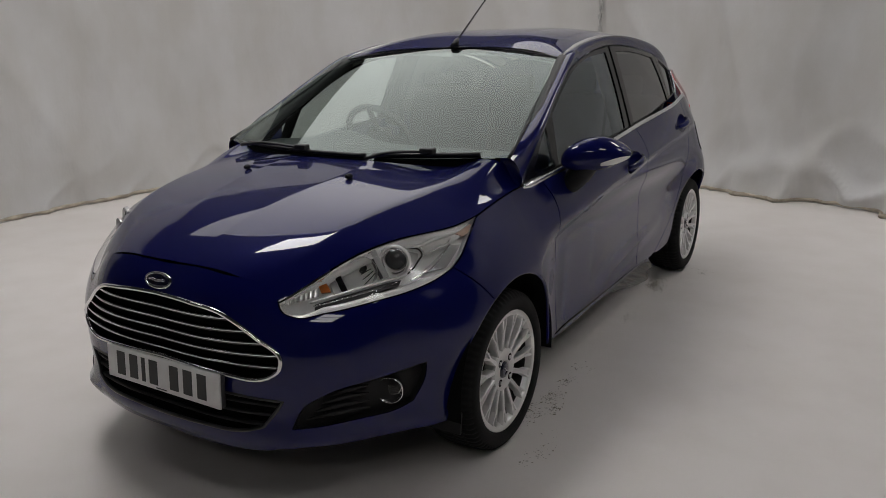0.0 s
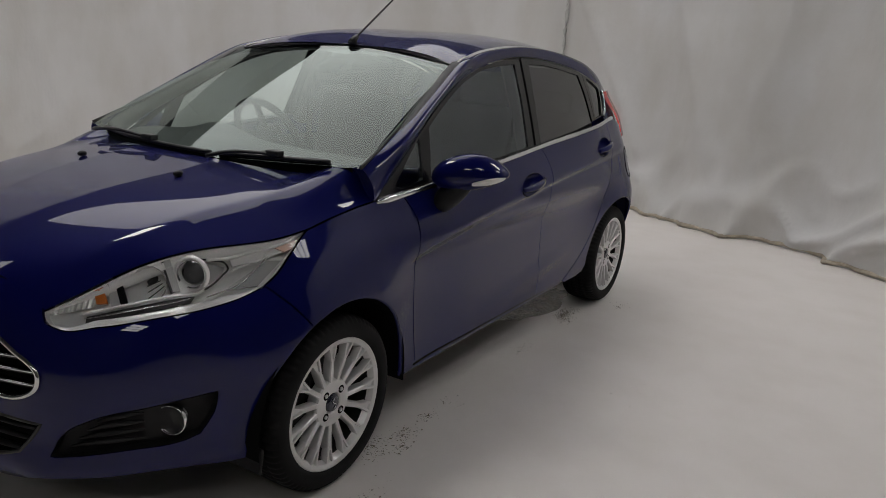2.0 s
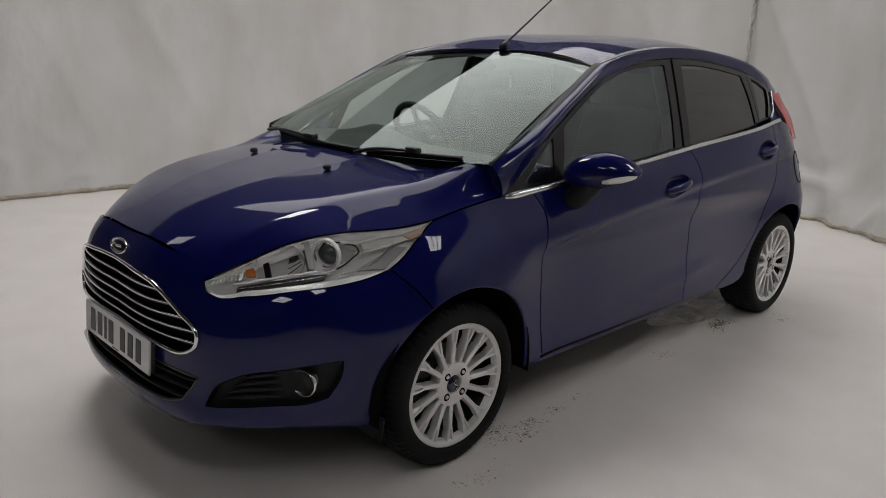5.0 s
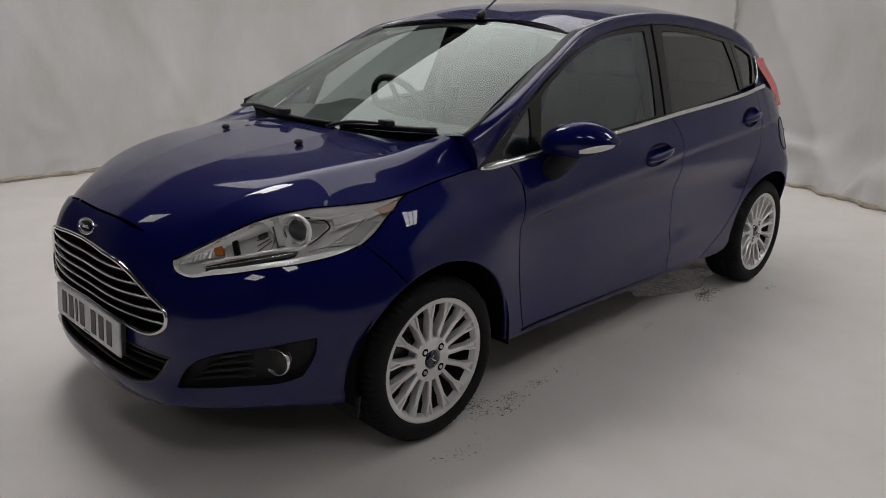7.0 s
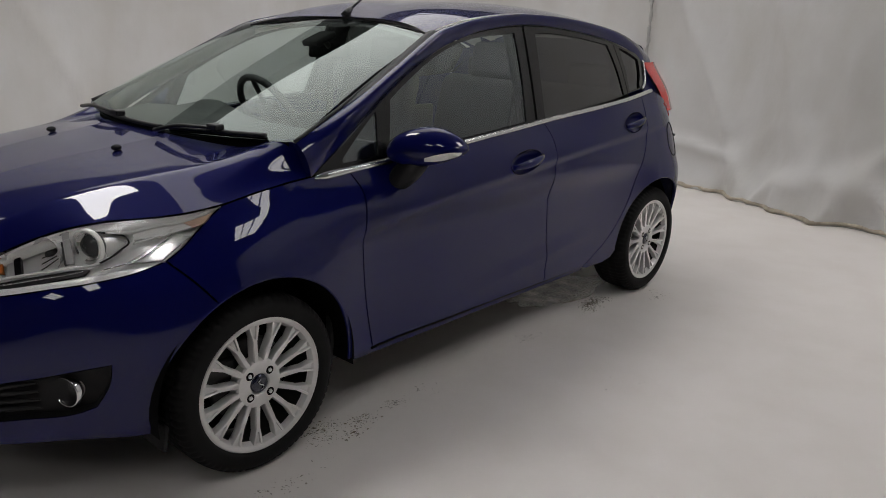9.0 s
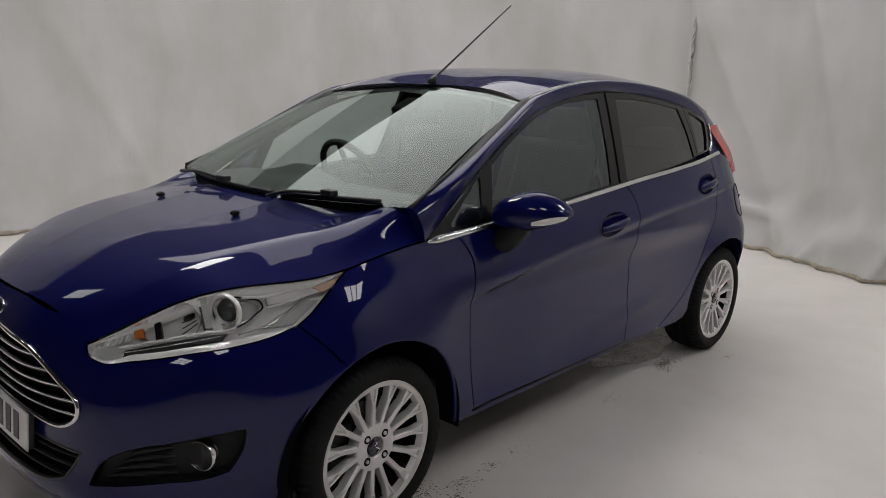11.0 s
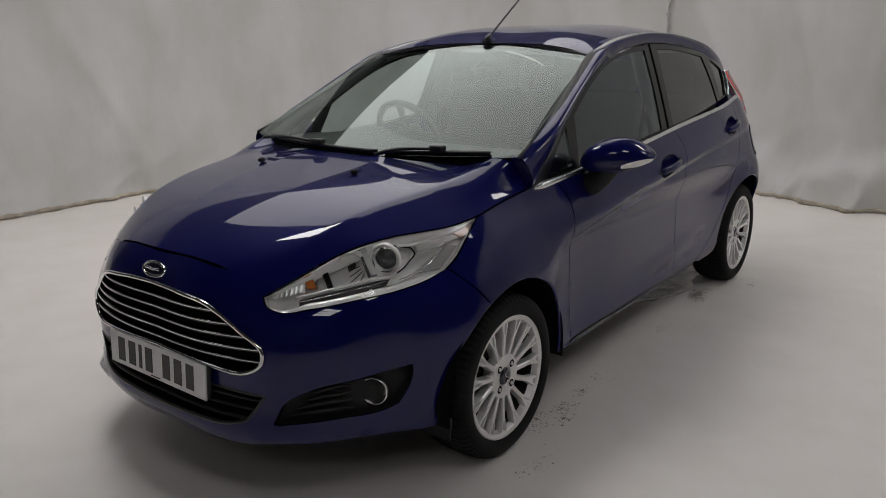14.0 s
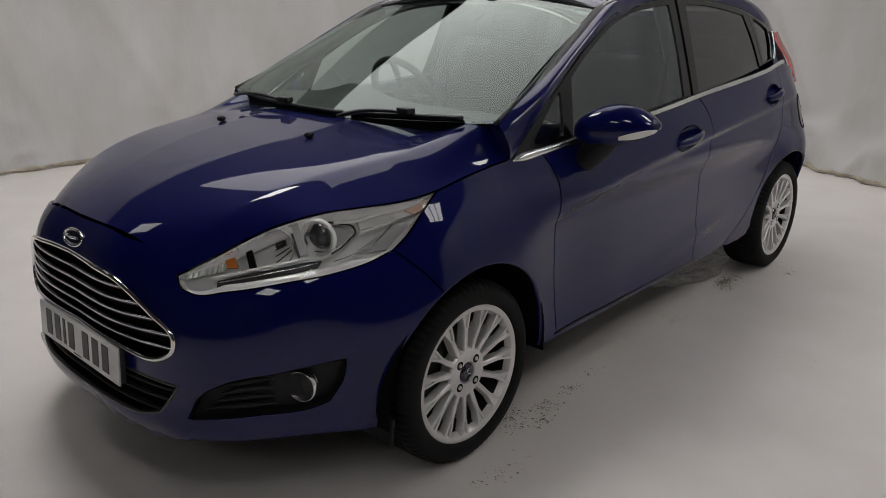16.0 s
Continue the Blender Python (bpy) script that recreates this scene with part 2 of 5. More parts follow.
def sheet(outline, surface, holes=(), step=0.022, gap=0.0028, lip=0.012, flip=1, lift=0.0, folds=()):
    """A curved panel: the part of a surface within an outline, less its holes, with turned-in edges."""
    from_edge = inset(outline, gap) if gap else list(outline)
    loops = [from_edge] + [inset(h, -gap) if gap else list(h) for h in holes]
    lo, hi = np.min(from_edge, 0), np.max(from_edge, 0)
    g = np.stack(np.meshgrid(np.arange(lo[0] + step / 2, hi[0], step), np.arange(lo[1] + step / 2, hi[1], step)), -1).reshape(-1, 2)
    g = g[inside(g, from_edge)]
    for h in loops[1:]:
        g = g[~inside(g, h)] if len(g) else g
    if len(folds):
        # rows of points along the pressed lines
        f = np.asarray(folds, float)
        g = g[nearest(g, f) > 0.007]
        f = f[inside(f, from_edge)]
        f = f[nearest(f, from_edge) > 0.005]
    for h in loops:
        g = g[nearest(g, h) > step * 0.45] if len(g) else g
    if len(folds):
        g = np.concatenate([g, f])
    pts, edges = [], []
    for h in loops:
        k = len(pts)
        pts += [Vector(p) for p in h]
        edges += [(k + i, k + (i + 1) % len(h)) for i in range(len(h))]
    pts += [Vector(p) for p in g]
    out, _, tris, *_ = delaunay_2d_cdt(pts, edges, [], 0, 1e-6)
    mid = np.array([[sum(out[i][k] for i in t) / 3 for k in (0, 1)] for t in tris])
    keep = inside(mid, from_edge)
    for h in loops[1:]:
        keep &= ~inside(mid, h)
    tris = [tuple(t) for t, k in zip(tris, keep) if k]
    place = [surface(p[0], p[1]) for p in out]
    e = 0.004
    norm = []
    for p, c in zip(out, place):
        du = surface(p[0] + e, p[1]) - surface(p[0] - e, p[1])
        dv = surface(p[0], p[1] + e) - surface(p[0], p[1] - e)
        norm.append(du.cross(dv).normalized())
    total = sum((n.dot(c - Vector((0, c.y * 0.55 + 0.5, 0.55))) for n, c in zip(norm, place)))
    if total < 0:
        norm = [-n for n in norm]
    if lift:
        place = [c + n * lift for c, n in zip(place, norm)]
    a, b, c = (place[i] for i in tris[0])
    if (b - a).cross(c - a).dot(norm[tris[0][0]]) < 0:
        tris = [t[::-1] for t in tris]
    verts, faces, normals = list(place), list(tris), list(norm)
    if lip:
        count = {}
        for t in tris:
            for i in range(3):
                count.setdefault(frozenset((t[i], t[i - 1])), []).append((t[i - 1], t[i]))
        rim = {}

        def low(i):
            if i not in rim:
                rim[i] = len(verts)
                verts.append(place[i]), verts.append(place[i] - norm[i] * lip)
                normals.append(Vector()), normals.append(Vector())
            return rim[i]
        for key, some in count.items():
            if len(some) == 1:
                p, q = some[0]
                p, q = low(p), low(q)
                faces.append((q, p, p + 1, q + 1))
    if flip < 0:
        verts = [Vector((-v.x, v.y, v.z)) for v in verts]
        faces = [f[::-1] for f in faces]
        normals = [Vector((-v.x, v.y, v.z)) for v in normals]
    return verts, faces, normals


def panel(name, outline, surface, mat, parent=None, label="", **more):
    verts, faces, normals = sheet(outline, surface, **more)
    me = mesh_of(name, verts, faces, mat)
    me.normals_split_custom_set_from_vertices(normals)
    return attach(name, me, parent, label)


def grid_mesh(nu, nv, at, wrap=False):
    verts = [at(i / nu, j / nv) for i in range(nu + (0 if wrap else 1)) for j in range(nv + 1)]
    n = nu if wrap else nu + 1
    faces = []
    for i in range(nu):
        for j in range(nv):
            a, b = i * (nv + 1), ((i + 1) % n) * (nv + 1)
            faces.append((a + j, b + j, b + j + 1, a + j + 1))
    return verts, faces


def outward(verts, faces, middle):
    """Turns the faces so that they look away from a middle point."""
    total = 0.0
    for f in faces[:: max(1, len(faces) // 40)]:
        a, b, c = (Vector(verts[i]) for i in f[:3])
        total += (b - a).cross(c - a).dot((a + c) / 2 - Vector(middle))
    return faces if total > 0 else [f[::-1] for f in faces]


def patch(name, nu, nv, at, mat, parent, middle, label="", wrap=False, flip=1):
    verts, faces = grid_mesh(nu, nv, at, wrap)
    if flip < 0:
        verts = [Vector((-v[0], v[1], v[2])) for v in verts]
        middle = (-middle[0], middle[1], middle[2])
    return attach(name, mesh_of(name, verts, outward(verts, faces, middle), mat), parent, label)


def tube(points, radius, sides=8, closed=False, flat=1.0, up=(0, 0, 1)):
    """A round or flattened bar along a line of points."""
    n = len(points)
    verts, faces = [], []
    for i, p in enumerate(points):
        p = Vector(p)
        a = Vector(points[(i - 1) % n] if closed else points[max(i - 1, 0)])
        b = Vector(points[(i + 1) % n] if closed else points[min(i + 1, n - 1)])
        t = (b - a).normalized()
        side = t.cross(Vector(up))
        side = side.normalized() if side.length > 1e-6 else Vector((1, 0, 0))
        over = side.cross(t)
        r = radius(i / max(n - 1, 1)) if callable(radius) else radius
        for k in range(sides):
            w = 2 * math.pi * (k + 0.5) / sides
            verts.append(p + side * math.cos(w) * r + over * math.sin(w) * r * flat)
    for i in range(n if closed else n - 1):
        j = (i + 1) % n
        for k in range(sides):
            m = (k + 1) % sides
            faces.append((i * sides + k, i * sides + m, j * sides + m, j * sides + k))
    if not closed:
        faces += [tuple(range(sides))[::-1], tuple((n - 1) * sides + k for k in range(sides))]
    return verts, faces


def bar(name, points, radius, mat, parent=None, label="", **more):
    verts, faces = tube(points, radius, **more)
    return attach(name, mesh_of(name, verts, [f[::-1] for f in faces], mat), parent, label)


def rounded_box(size, at=(0, 0, 0), bevel=0.01, segments=2, turn=None):
    bm = bmesh.new()
    bmesh.ops.create_cube(bm, size=1, matrix=Matrix.Diagonal((*size, 1)))
    if bevel:
        bmesh.ops.bevel(bm, geom=list(bm.edges), offset=bevel, segments=segments, affect="EDGES", profile=0.5)
    m = Matrix.Translation(at) @ (turn if turn else Matrix.Identity(4))
    bmesh.ops.transform(bm, matrix=m, verts=bm.verts)
    return bm


def lathe(profile, sides, axis="x"):
    """Turns a profile of (along, radius) round the x axis."""
    verts, faces = [], []
    n = len(profile)
    for i in range(sides):
        w = 2 * math.pi * i / sides
        for along, r in profile:
            verts.append(Vector((along, r * math.cos(w), r * math.sin(w))))
    for i in range(sides):
        j = (i + 1) % sides
        for k in range(n - 1):
            faces.append((i * n + k, j * n + k, j * n + k + 1, i * n + k + 1))
    return verts, faces


def mirror_points(points, flip):
    return [(p[0] * flip, p[1], p[2]) for p in points]


def ease(t):
    t = min(max(t, 0.0), 1.0)
    return t * t * (3 - 2 * t)


def spline(xs, ys):
    """A smooth curve through a few control values, flat past its ends."""
    n = len(xs)
    m = []
    for i in range(n):
        a, b = max(i - 1, 0), min(i + 1, n - 1)
        if 0 < i < n - 1:
            h0, h1 = xs[i] - xs[i - 1], xs[i + 1] - xs[i]
            s0, s1 = (ys[i] - ys[i - 1]) / h0, (ys[i + 1] - ys[i]) / h1
            m.append((s0 * h1 + s1 * h0) / (h0 + h1))
        else:
            m.append((ys[b] - ys[a]) / (xs[b] - xs[a]))

    def at(x):
        if x <= xs[0]:
            return ys[0] + m[0] * (x - xs[0])
        if x >= xs[-1]:
            return ys[-1] + m[-1] * (x - xs[-1])
        i = max(k for k in range(n - 1) if xs[k] <= x)
        h = xs[i + 1] - xs[i]
        t = (x - xs[i]) / h
        return ((1 + 2 * t) * (1 - t) ** 2 * ys[i] + t * (1 - t) ** 2 * h * m[i]
                + t * t * (3 - 2 * t) * ys[i + 1] + t * t * (t - 1) * h * m[i + 1])
    return at


# ---- the car's lower skin: a plan outline that is drawn in by a depth at each height
HALF, NOSE, FRONT_END, REAR_START, TAIL = 0.85, -0.78, 0.2, 2.45, 3.16
LEVELS = [0.15, 0.25, 0.35, 0.45, 0.55, 0.65, 0.75, 0.85, 0.95]
DEPTHS = {
    0.0: [0.05, -0.018, -0.010, -0.004, -0.010, -0.008, 0.035, 0.15, 0.35],
    0.14: [0.05, -0.026, -0.016, -0.012, -0.022, -0.020, 0.027, 0.145, 0.34],
    0.29: [0.06, -0.026, -0.020, -0.022, -0.018, 0.018, 0.088, 0.21, 0.40],
    0.63: [0.08, 0.04, 0.02, 0.014, 0.006, 0.03, 0.10, 0.18, 0.30],
    0.72: [0.07, 0.035, 0.02, 0.01, 0.006, 0.04, 0.11, 0.17, 0.28],
    0.91: [0.03, 0.018, 0.010, 0.004, 0.0, 0.014, 0.065, 0.138, 0.22],
    1.0: [0.05, 0.025, 0.02, 0.015, 0.012, 0.022, 0.06, 0.12, 0.17],
    1.12: [0.085, 0.068, 0.066, 0.066, 0.064, 0.060, 0.042, 0.09, 0.14],
    1.311: [0.09, 0.075, 0.078, 0.078, 0.076, 0.070, 0.039, 0.065, 0.11],
    1.578: [0.09, 0.078, 0.080, 0.080, 0.077, 0.071, 0.036, 0.045, 0.09],
    1.889: [0.09, 0.07, 0.06, 0.054, 0.050, 0.045, 0.028, 0.04, 0.075],
    2.0: [0.08, 0.05, 0.03, 0.02, 0.01, 0.010, 0.026, 0.05, 0.09],
    2.4: [0.10, 0.06, 0.055, 0.050, 0.056, 0.066, 0.083, 0.108, 0.135],
    3.0: [0.10, 0.03, 0.0, 0.0, 0.01, 0.03, 0.05, 0.07, 0.09],
}
_columns = [(u, spline(LEVELS, row)) for u, row in DEPTHS.items()]


def plan(u):
    """The widest outline seen from above, from the nose (0) to the side (1 to 2) and the tail (3)."""
    if u < 1:
        a = max(u, 0) * math.pi / 2
        return HALF * math.sin(a) ** 0.8, FRONT_END - (FRONT_END - NOSE) * math.cos(a) ** (2 / 3)
    if u <= 2:
        return HALF, FRONT_END + (u - 1) * (REAR_START - FRONT_END)
    a = min(3 - u, 1) * math.pi / 2
    return HALF * math.sin(a) ** 0.8, REAR_START + (TAIL - REAR_START) * max(math.cos(a), 0) ** (2 / 3)


_swage = spline([0.417, 0.615, 0.80, 1.0, 1.21, 1.40, 1.72, 2.03, 2.5], [0.706, 0.739, 0.768, 0.792, 0.810, 0.830, 0.860, 0.884, 0.912])
_tuck = spline([0.9, 1.065, 1.39, 1.64, 1.86, 2.1], [0.322, 0.333, 0.361, 0.388, 0.408, 0.43])


def crease(y, z):
    """The pressed line that rises along the doors."""
    fade = min(max((y - 0.25) / 0.3, 0), 1) * min(max((2.75 - y) / 0.3, 0), 1)
    k = _swage(y) - z
    step = ease(k / 0.044) if k > 0 else 0.6 * ease(-k / 0.22)
    out = 0.014 * fade * (1 - step)
    # a second, shorter line low on the doors
    fade = min(max((y - 0.95) / 0.35, 0), 1) * min(max((1.95 - y) / 0.3, 0), 1)
    return out + 0.008 * fade * max(0.0, 1 - math.hypot(_tuck(y) - z, 0.005) / 0.06)


def lip_ledge(u, z):
    """The ledge low on the bumper, outboard of the lower grille."""
    fade = min(max((u - 0.22) / 0.08, 0), 1) * min(max((0.78 - u) / 0.10, 0), 1)
    t = min(max((0.288 - z) / 0.020, 0), 1)
    return 0.014 * fade * t * t * (3 - 2 * t)


_us = [i / 600 * 3 for i in range(601)]
_ps = [plan(u) for u in _us]
_ss = [0.0]
for _a, _b in zip(_ps, _ps[1:]):
    _ss.append(_ss[-1] + math.hypot(_b[0] - _a[0], _b[1] - _a[1]))
_u_of_s = lambda s: float(np.interp(s, _ss, _us))
_s_of_u = lambda u: float(np.interp(u, _us, _ss))


def skin(s, z):
    """A point of the lower skin, from the way round the outline and the height."""
    u = _u_of_s(s)
    x0, y0 = plan(_u_of_s(max(s - 0.03, 0.0)))
    x1, y1 = plan(_u_of_s(min(s + 0.03, _ss[-1])))
    x, y = plan(u)
    tx, ty = x1 - x0, y1 - y0
    if s < 0.03:
        tx, ty = 1.0, ty * s / 0.03
    l = math.hypot(tx, ty)
    i = max(j for j in range(len(_columns)) if _columns[j][0] <= u + 1e-9)
    ks = [min(max(j, 0), len(_columns) - 1) for j in (i - 1, i, i + 1, i + 2)]
    ks = sorted(set(ks))
    d = spline([_columns[k][0] for k in ks], [_columns[k][1](z) for k in ks])(u)
    d -= crease(y, z) if u > 0.9 else lip_ledge(u, z)
    return Vector((x - d * ty / l, y + d * tx / l, z))


def s_at(axis, value, z, lo=0.0, hi=None):
    """The way round at which the skin reaches a value of x (front half) or y."""
    hi = hi if hi is not None else (_s_of_u(1.0) if axis == 0 else _ss[-1])
    for _ in range(40):
        mid = (lo + hi) / 2
        if skin(mid, z)[axis] < value:
            lo = mid
        else:
            hi = mid
    return (lo + hi) / 2


# ---- the upper side: window plane leaning in
_x1 = spline([0.2, 0.8, 1.5, 2.1, 2.5, 2.9], [0.672, 0.715, 0.733, 0.722, 0.692, 0.625])


def upper(y, z):
    return Vector((_x1(y) - 0.34 * (z - 1.0) - 0.10 * (z - 1.0) ** 2, y, z))

# ---- the hall
FLOOR_HALF = 9.0
_bm = rounded_box((2 * FLOOR_HALF, 2 * FLOOR_HALF, 0.2), (0, 0, -0.1), 0)
tagged(part("floor", _bm, FLOOR), "pale grey glossy painted concrete floor with faint scuffs", "floor", kind="structure")

# the hanging sheets: plan of their foot, from behind the camera round to the other side
SHEET_PLAN = [(-4.6, -1.6), (-4.6, 0.0), (-4.62, 2.6), (-4.55, 4.0), (-4.0, 5.2), (-2.8, 5.75), (-1.0, 5.78)]
SHEET_PLAN_2 = [(-1.02, 5.72), (-0.2, 5.58), (0.4, 5.40), (0.8, 5.18), (1.2, 5.10), (1.6, 5.0), (2.2, 4.55), (3.4, 4.1), (5.0, 3.0), (5.7, 1.8)]
def sheet_wall(name, plan_points, label, seed, folds, top):
    line = polyline(plan_points, 0.06)
    rows = 66
    length = 0.06

    def at(u, v):
        k = u * (len(line) - 1)
        i = min(int(k), len(line) - 2)
        f = k - i
        a, b = line[i], line[i + 1]
        x, y = a[0] + (b[0] - a[0]) * f, a[1] + (b[1] - a[1]) * f
        tx, ty = b[0] - a[0], b[1] - a[1]
        l = math.hypot(tx, ty) or 1
        s = k * length
        z = v ** 1.5 * top
        low = max(0.0, 1 - z / 0.75)
        d = 0.05 * noise.noise(Vector((s * 0.55, z * 0.10, seed)))
        d += 0.028 * noise.noise(Vector((s * 1.5 + 0.25 * z, z * 0.35, seed + 3)))
        d += folds * 0.030 * (1 - abs(2 * noise.noise(Vector((s * 0.8 + 0.35 * z, z * 0.25, seed + 5))))) ** 3
        d += low * folds * 0.05 * (1 - abs(2.2 * noise.noise(Vector((s * 1.9 - 1.2 * z, z * 2.2 + s * 0.3, seed + 9))))) ** 2
        d += low ** 2 * 0.05 * noise.noise(Vector((s * 3.0, z * 3.0, seed + 13)))
        foot = low ** 3 * 0.05
        return Vector((x + (d + foot) * ty / l, y - (d + foot) * tx / l, z))
    n = int(len(line) * 1.6)
    verts, faces = grid_mesh(n, rows, at)
    ob = attach(name, mesh_of(name, verts, outward(verts, faces, (40 * (-1 if plan_points[0][0] < 0 else 1), 40, 1)), CURTAIN))
    # the faces look into the hall
    edge = [at(i / n, 0) + Vector((0, 0, 0.012)) for i in range(n + 1)]
    tagged(ob, label, "curtain wall", kind="structure")
    rim = [e + Vector((0, 0, 0.006 + 0.010 * (0.5 + noise.noise(Vector((i * 0.35, seed, 0)))))) for i, e in enumerate(edge)]
    verts, faces = tube(rim, lambda w: 0.016 + 0.008 * noise.noise(Vector((w * 60, seed, 1))), 6)
    attach("hem", mesh_of("hem", verts, [f[::-1] for f in faces], HEM), ob, "grubby rolled hem")
    return ob, at


wall_left, _ = sheet_wall("wall_west", SHEET_PLAN, "taut white plastic sheet hanging to the floor", 2.0, 1.0, 3.65)
wall_back, _ = sheet_wall("wall_north", SHEET_PLAN_2, "creased white plastic sheet hanging to the floor", 7.0, 3.4, 4.3)
_seam = [Vector((-0.965 + 0.012 * noise.noise(Vector((0, i * 0.5, 3))), 5.66 + 0.01 * noise.noise(Vector((i * 0.4, 0, 5))), 0.02 + i * 0.06)) for i in range(55)]
bar("seam", _seam, lambda w: 0.022 + 0.010 * noise.noise(Vector((w * 25, 1, 2))), SEAM, wall_back, "overlapping taped seam", sides=8, flat=0.5)

# unseen dark shell above and behind the sheets, added to keep reflections dark
ROOF_Z = 4.6
for _name, _size, _at in (("wall_outer_east", (0.2, 18, ROOF_Z), (6.9, 0, ROOF_Z / 2)), ("wall_outer_south", (18, 0.2, ROOF_Z), (0, -6.9, ROOF_Z / 2)),
                          ("wall_outer_west", (0.2, 18, ROOF_Z), (-5.2, 0, ROOF_Z / 2)), ("wall_outer_north", (18, 0.2, ROOF_Z), (0, 6.4, ROOF_Z / 2))):
    tagged(part(_name, rounded_box(_size, _at, 0), DARK_WALL), "unseen dark wall that closes off the hall", "wall", kind="structure")
tagged(part("ceiling", rounded_box((18, 18, 0.2), (0, 0, ROOF_Z + 0.1), 0), DARK_ROOF), "dark hall roof lining", "ceiling", kind="structure")


# panels stay out of view; several only add fill light
def unseen_roof_light(x0, x1, y0, y1, strength):
    holder = new("unseen_roof_light")
    holder.location = ((x0 + x1) / 2, (y0 + y1) / 2, ROOF_Z - 0.06)
    tagged(holder, "unseen flush rectangular light panel, placed in the dark roof to light the hall", "ceiling light", "roof lights")
    w, d = x1 - x0, y1 - y0
    part("diffuser", rounded_box((w, d, 0.03), (0, 0, 0), 0), glowing("unseen_roof_light", (0.985, 0.962, 0.965), strength), holder)
    for a, b, c, e in ((w + 0.04, 0.02, 0, d / 2 + 0.01), (w + 0.04, 0.02, 0, -d / 2 - 0.01), (0.02, d, w / 2 + 0.01, 0), (0.02, d, -w / 2 - 0.01, 0)):
        part("rim", rounded_box((a, b, 0.06), (c, e, 0.01), 0.004), TRIM_BLACK, holder)
    if w < 2 and d >= 0.9:
        for k in (-1, 1):
            part("glazing_bar", rounded_box((w, 0.03, 0.04), (0, k * d / 6, -0.03), 0.004), TRIM_BLACK, holder)
    return holder


for _l in LIGHTS:
    unseen_roof_light(*_l)

# ================= the car: a navy five-door hatchback, nose towards -y =================
car = tagged(new("car"), "clean dark navy blue five-door hatchback parked on the floor", "car")


def skin_full(s, z):
    p = skin(abs(s), z)
    return p if s >= 0 else Vector((-p.x, p.y, p.z))


def on_y(points):
    """Control points of (y, z) on the side, as (way round, z)."""
    return [(s_at(1, y, z), z) for y, z in points]


def on_x(points):
    """Control points of (x, z) on the front, as (way round, z)."""
    return [(s_at(0, x, z), z) for x, z in points]


def arch(cy, start, stop, r=0.345, cz=0.29, n=28):
    return [(cy + r * math.cos(radians(start + (stop - start) * i / n)), cz + r * math.sin(radians(start + (stop - start) * i / n))) for i in range(n + 1)]


def back(line):
    return line[::-1]


# lines of the body
HL_TOP = polyline(on_y([(-0.689, 0.683), (-0.589, 0.740), (-0.519, 0.776), (-0.45, 0.804), (-0.366, 0.822), (-0.275, 0.826), (-0.172, 0.830), (-0.055, 0.842)]), 0.012)
HL_LOW = polyline(on_y([(-0.689, 0.683), (-0.694, 0.666), (-0.681, 0.646), (-0.626, 0.655), (-0.509, 0.679), (-0.424, 0.688), (-0.321, 0.700), (-0.249, 0.720)]), 0.012)
HL_OUT = polyline(on_y([(-0.249, 0.720), (-0.205, 0.745), (-0.155, 0.782), (-0.10, 0.818), (-0.055, 0.842)]), 0.012)
WING_LINE = polyline(on_y([(-0.055, 0.842), (0.077, 0.865), (0.265, 0.887)]), 0.015)
SEAM_F = polyline(on_y([(-0.249, 0.720), (-0.204, 0.667), (-0.150, 0.596)]), 0.012)
ARCH_F1 = [(s_at(1, y, z), z) for y, z in arch(0.01, 117.5, 178, n=14)]
ARCH_F2 = [(s_at(1, y, z), z) for y, z in arch(0.01, 117.5, -5, n=28)]
GAP_F = polyline(on_y([(0.40, 0.899), (0.432, 0.83), (0.415, 0.745), (0.42, 0.577), (0.46, 0.33), (0.476, 0.262)]), 0.015)
GAP_M = polyline(on_y([(1.47, 0.989), (1.502, 0.93), (1.503, 0.86), (1.505, 0.758), (1.53, 0.556), (1.551, 0.33), (1.548, 0.255)]), 0.015)
GAP_R = polyline(on_y([(2.36, 1.062), (2.355, 0.97), (2.335, 0.877), (2.27, 0.707), (2.19, 0.497), (2.06, 0.350), (1.96, 0.292), (1.87, 0.250)]), 0.015)
BELT = [(0.265, 0.887), (0.57, 0.914), (1.03, 0.951), (1.53, 0.994), (2.22, 1.051), (2.5, 1.077)]
belt = spline([p[0] for p in BELT], [p[1] for p in BELT])


def belt_line(y0, y1):
    n = max(2, int((y1 - y0) / 0.02))
    return [(s_at(1, y, belt(y)), belt(y)) for y in (y0 + (y1 - y0) * i / n for i in range(n + 1))]


def sill_line(y0, y1, z0, z1):
    return polyline(on_y([(y0, z0), (y1, z1)]), 0.03)


# ---- front bumper with its openings
GR_TOP = [(0.0, 0.678), (0.15, 0.674), (0.275, 0.656), (0.32, 0.632)]
GR_SIDE = [(0.32, 0.632), (0.375, 0.592), (0.447, 0.528), (0.443, 0.502), (0.416, 0.478), (0.380, 0.464), (0.345, 0.460)]
GR_LOW = [(0.345, 0.460), (0.152, 0.470), (0.0, 0.475)]


def both(right_half):
    """A closed outline from its half on the left side of the car, from the top middle to the bottom middle."""
    return right_half + [(-s, z) for s, z in right_half[::-1] if s > 1e-3]


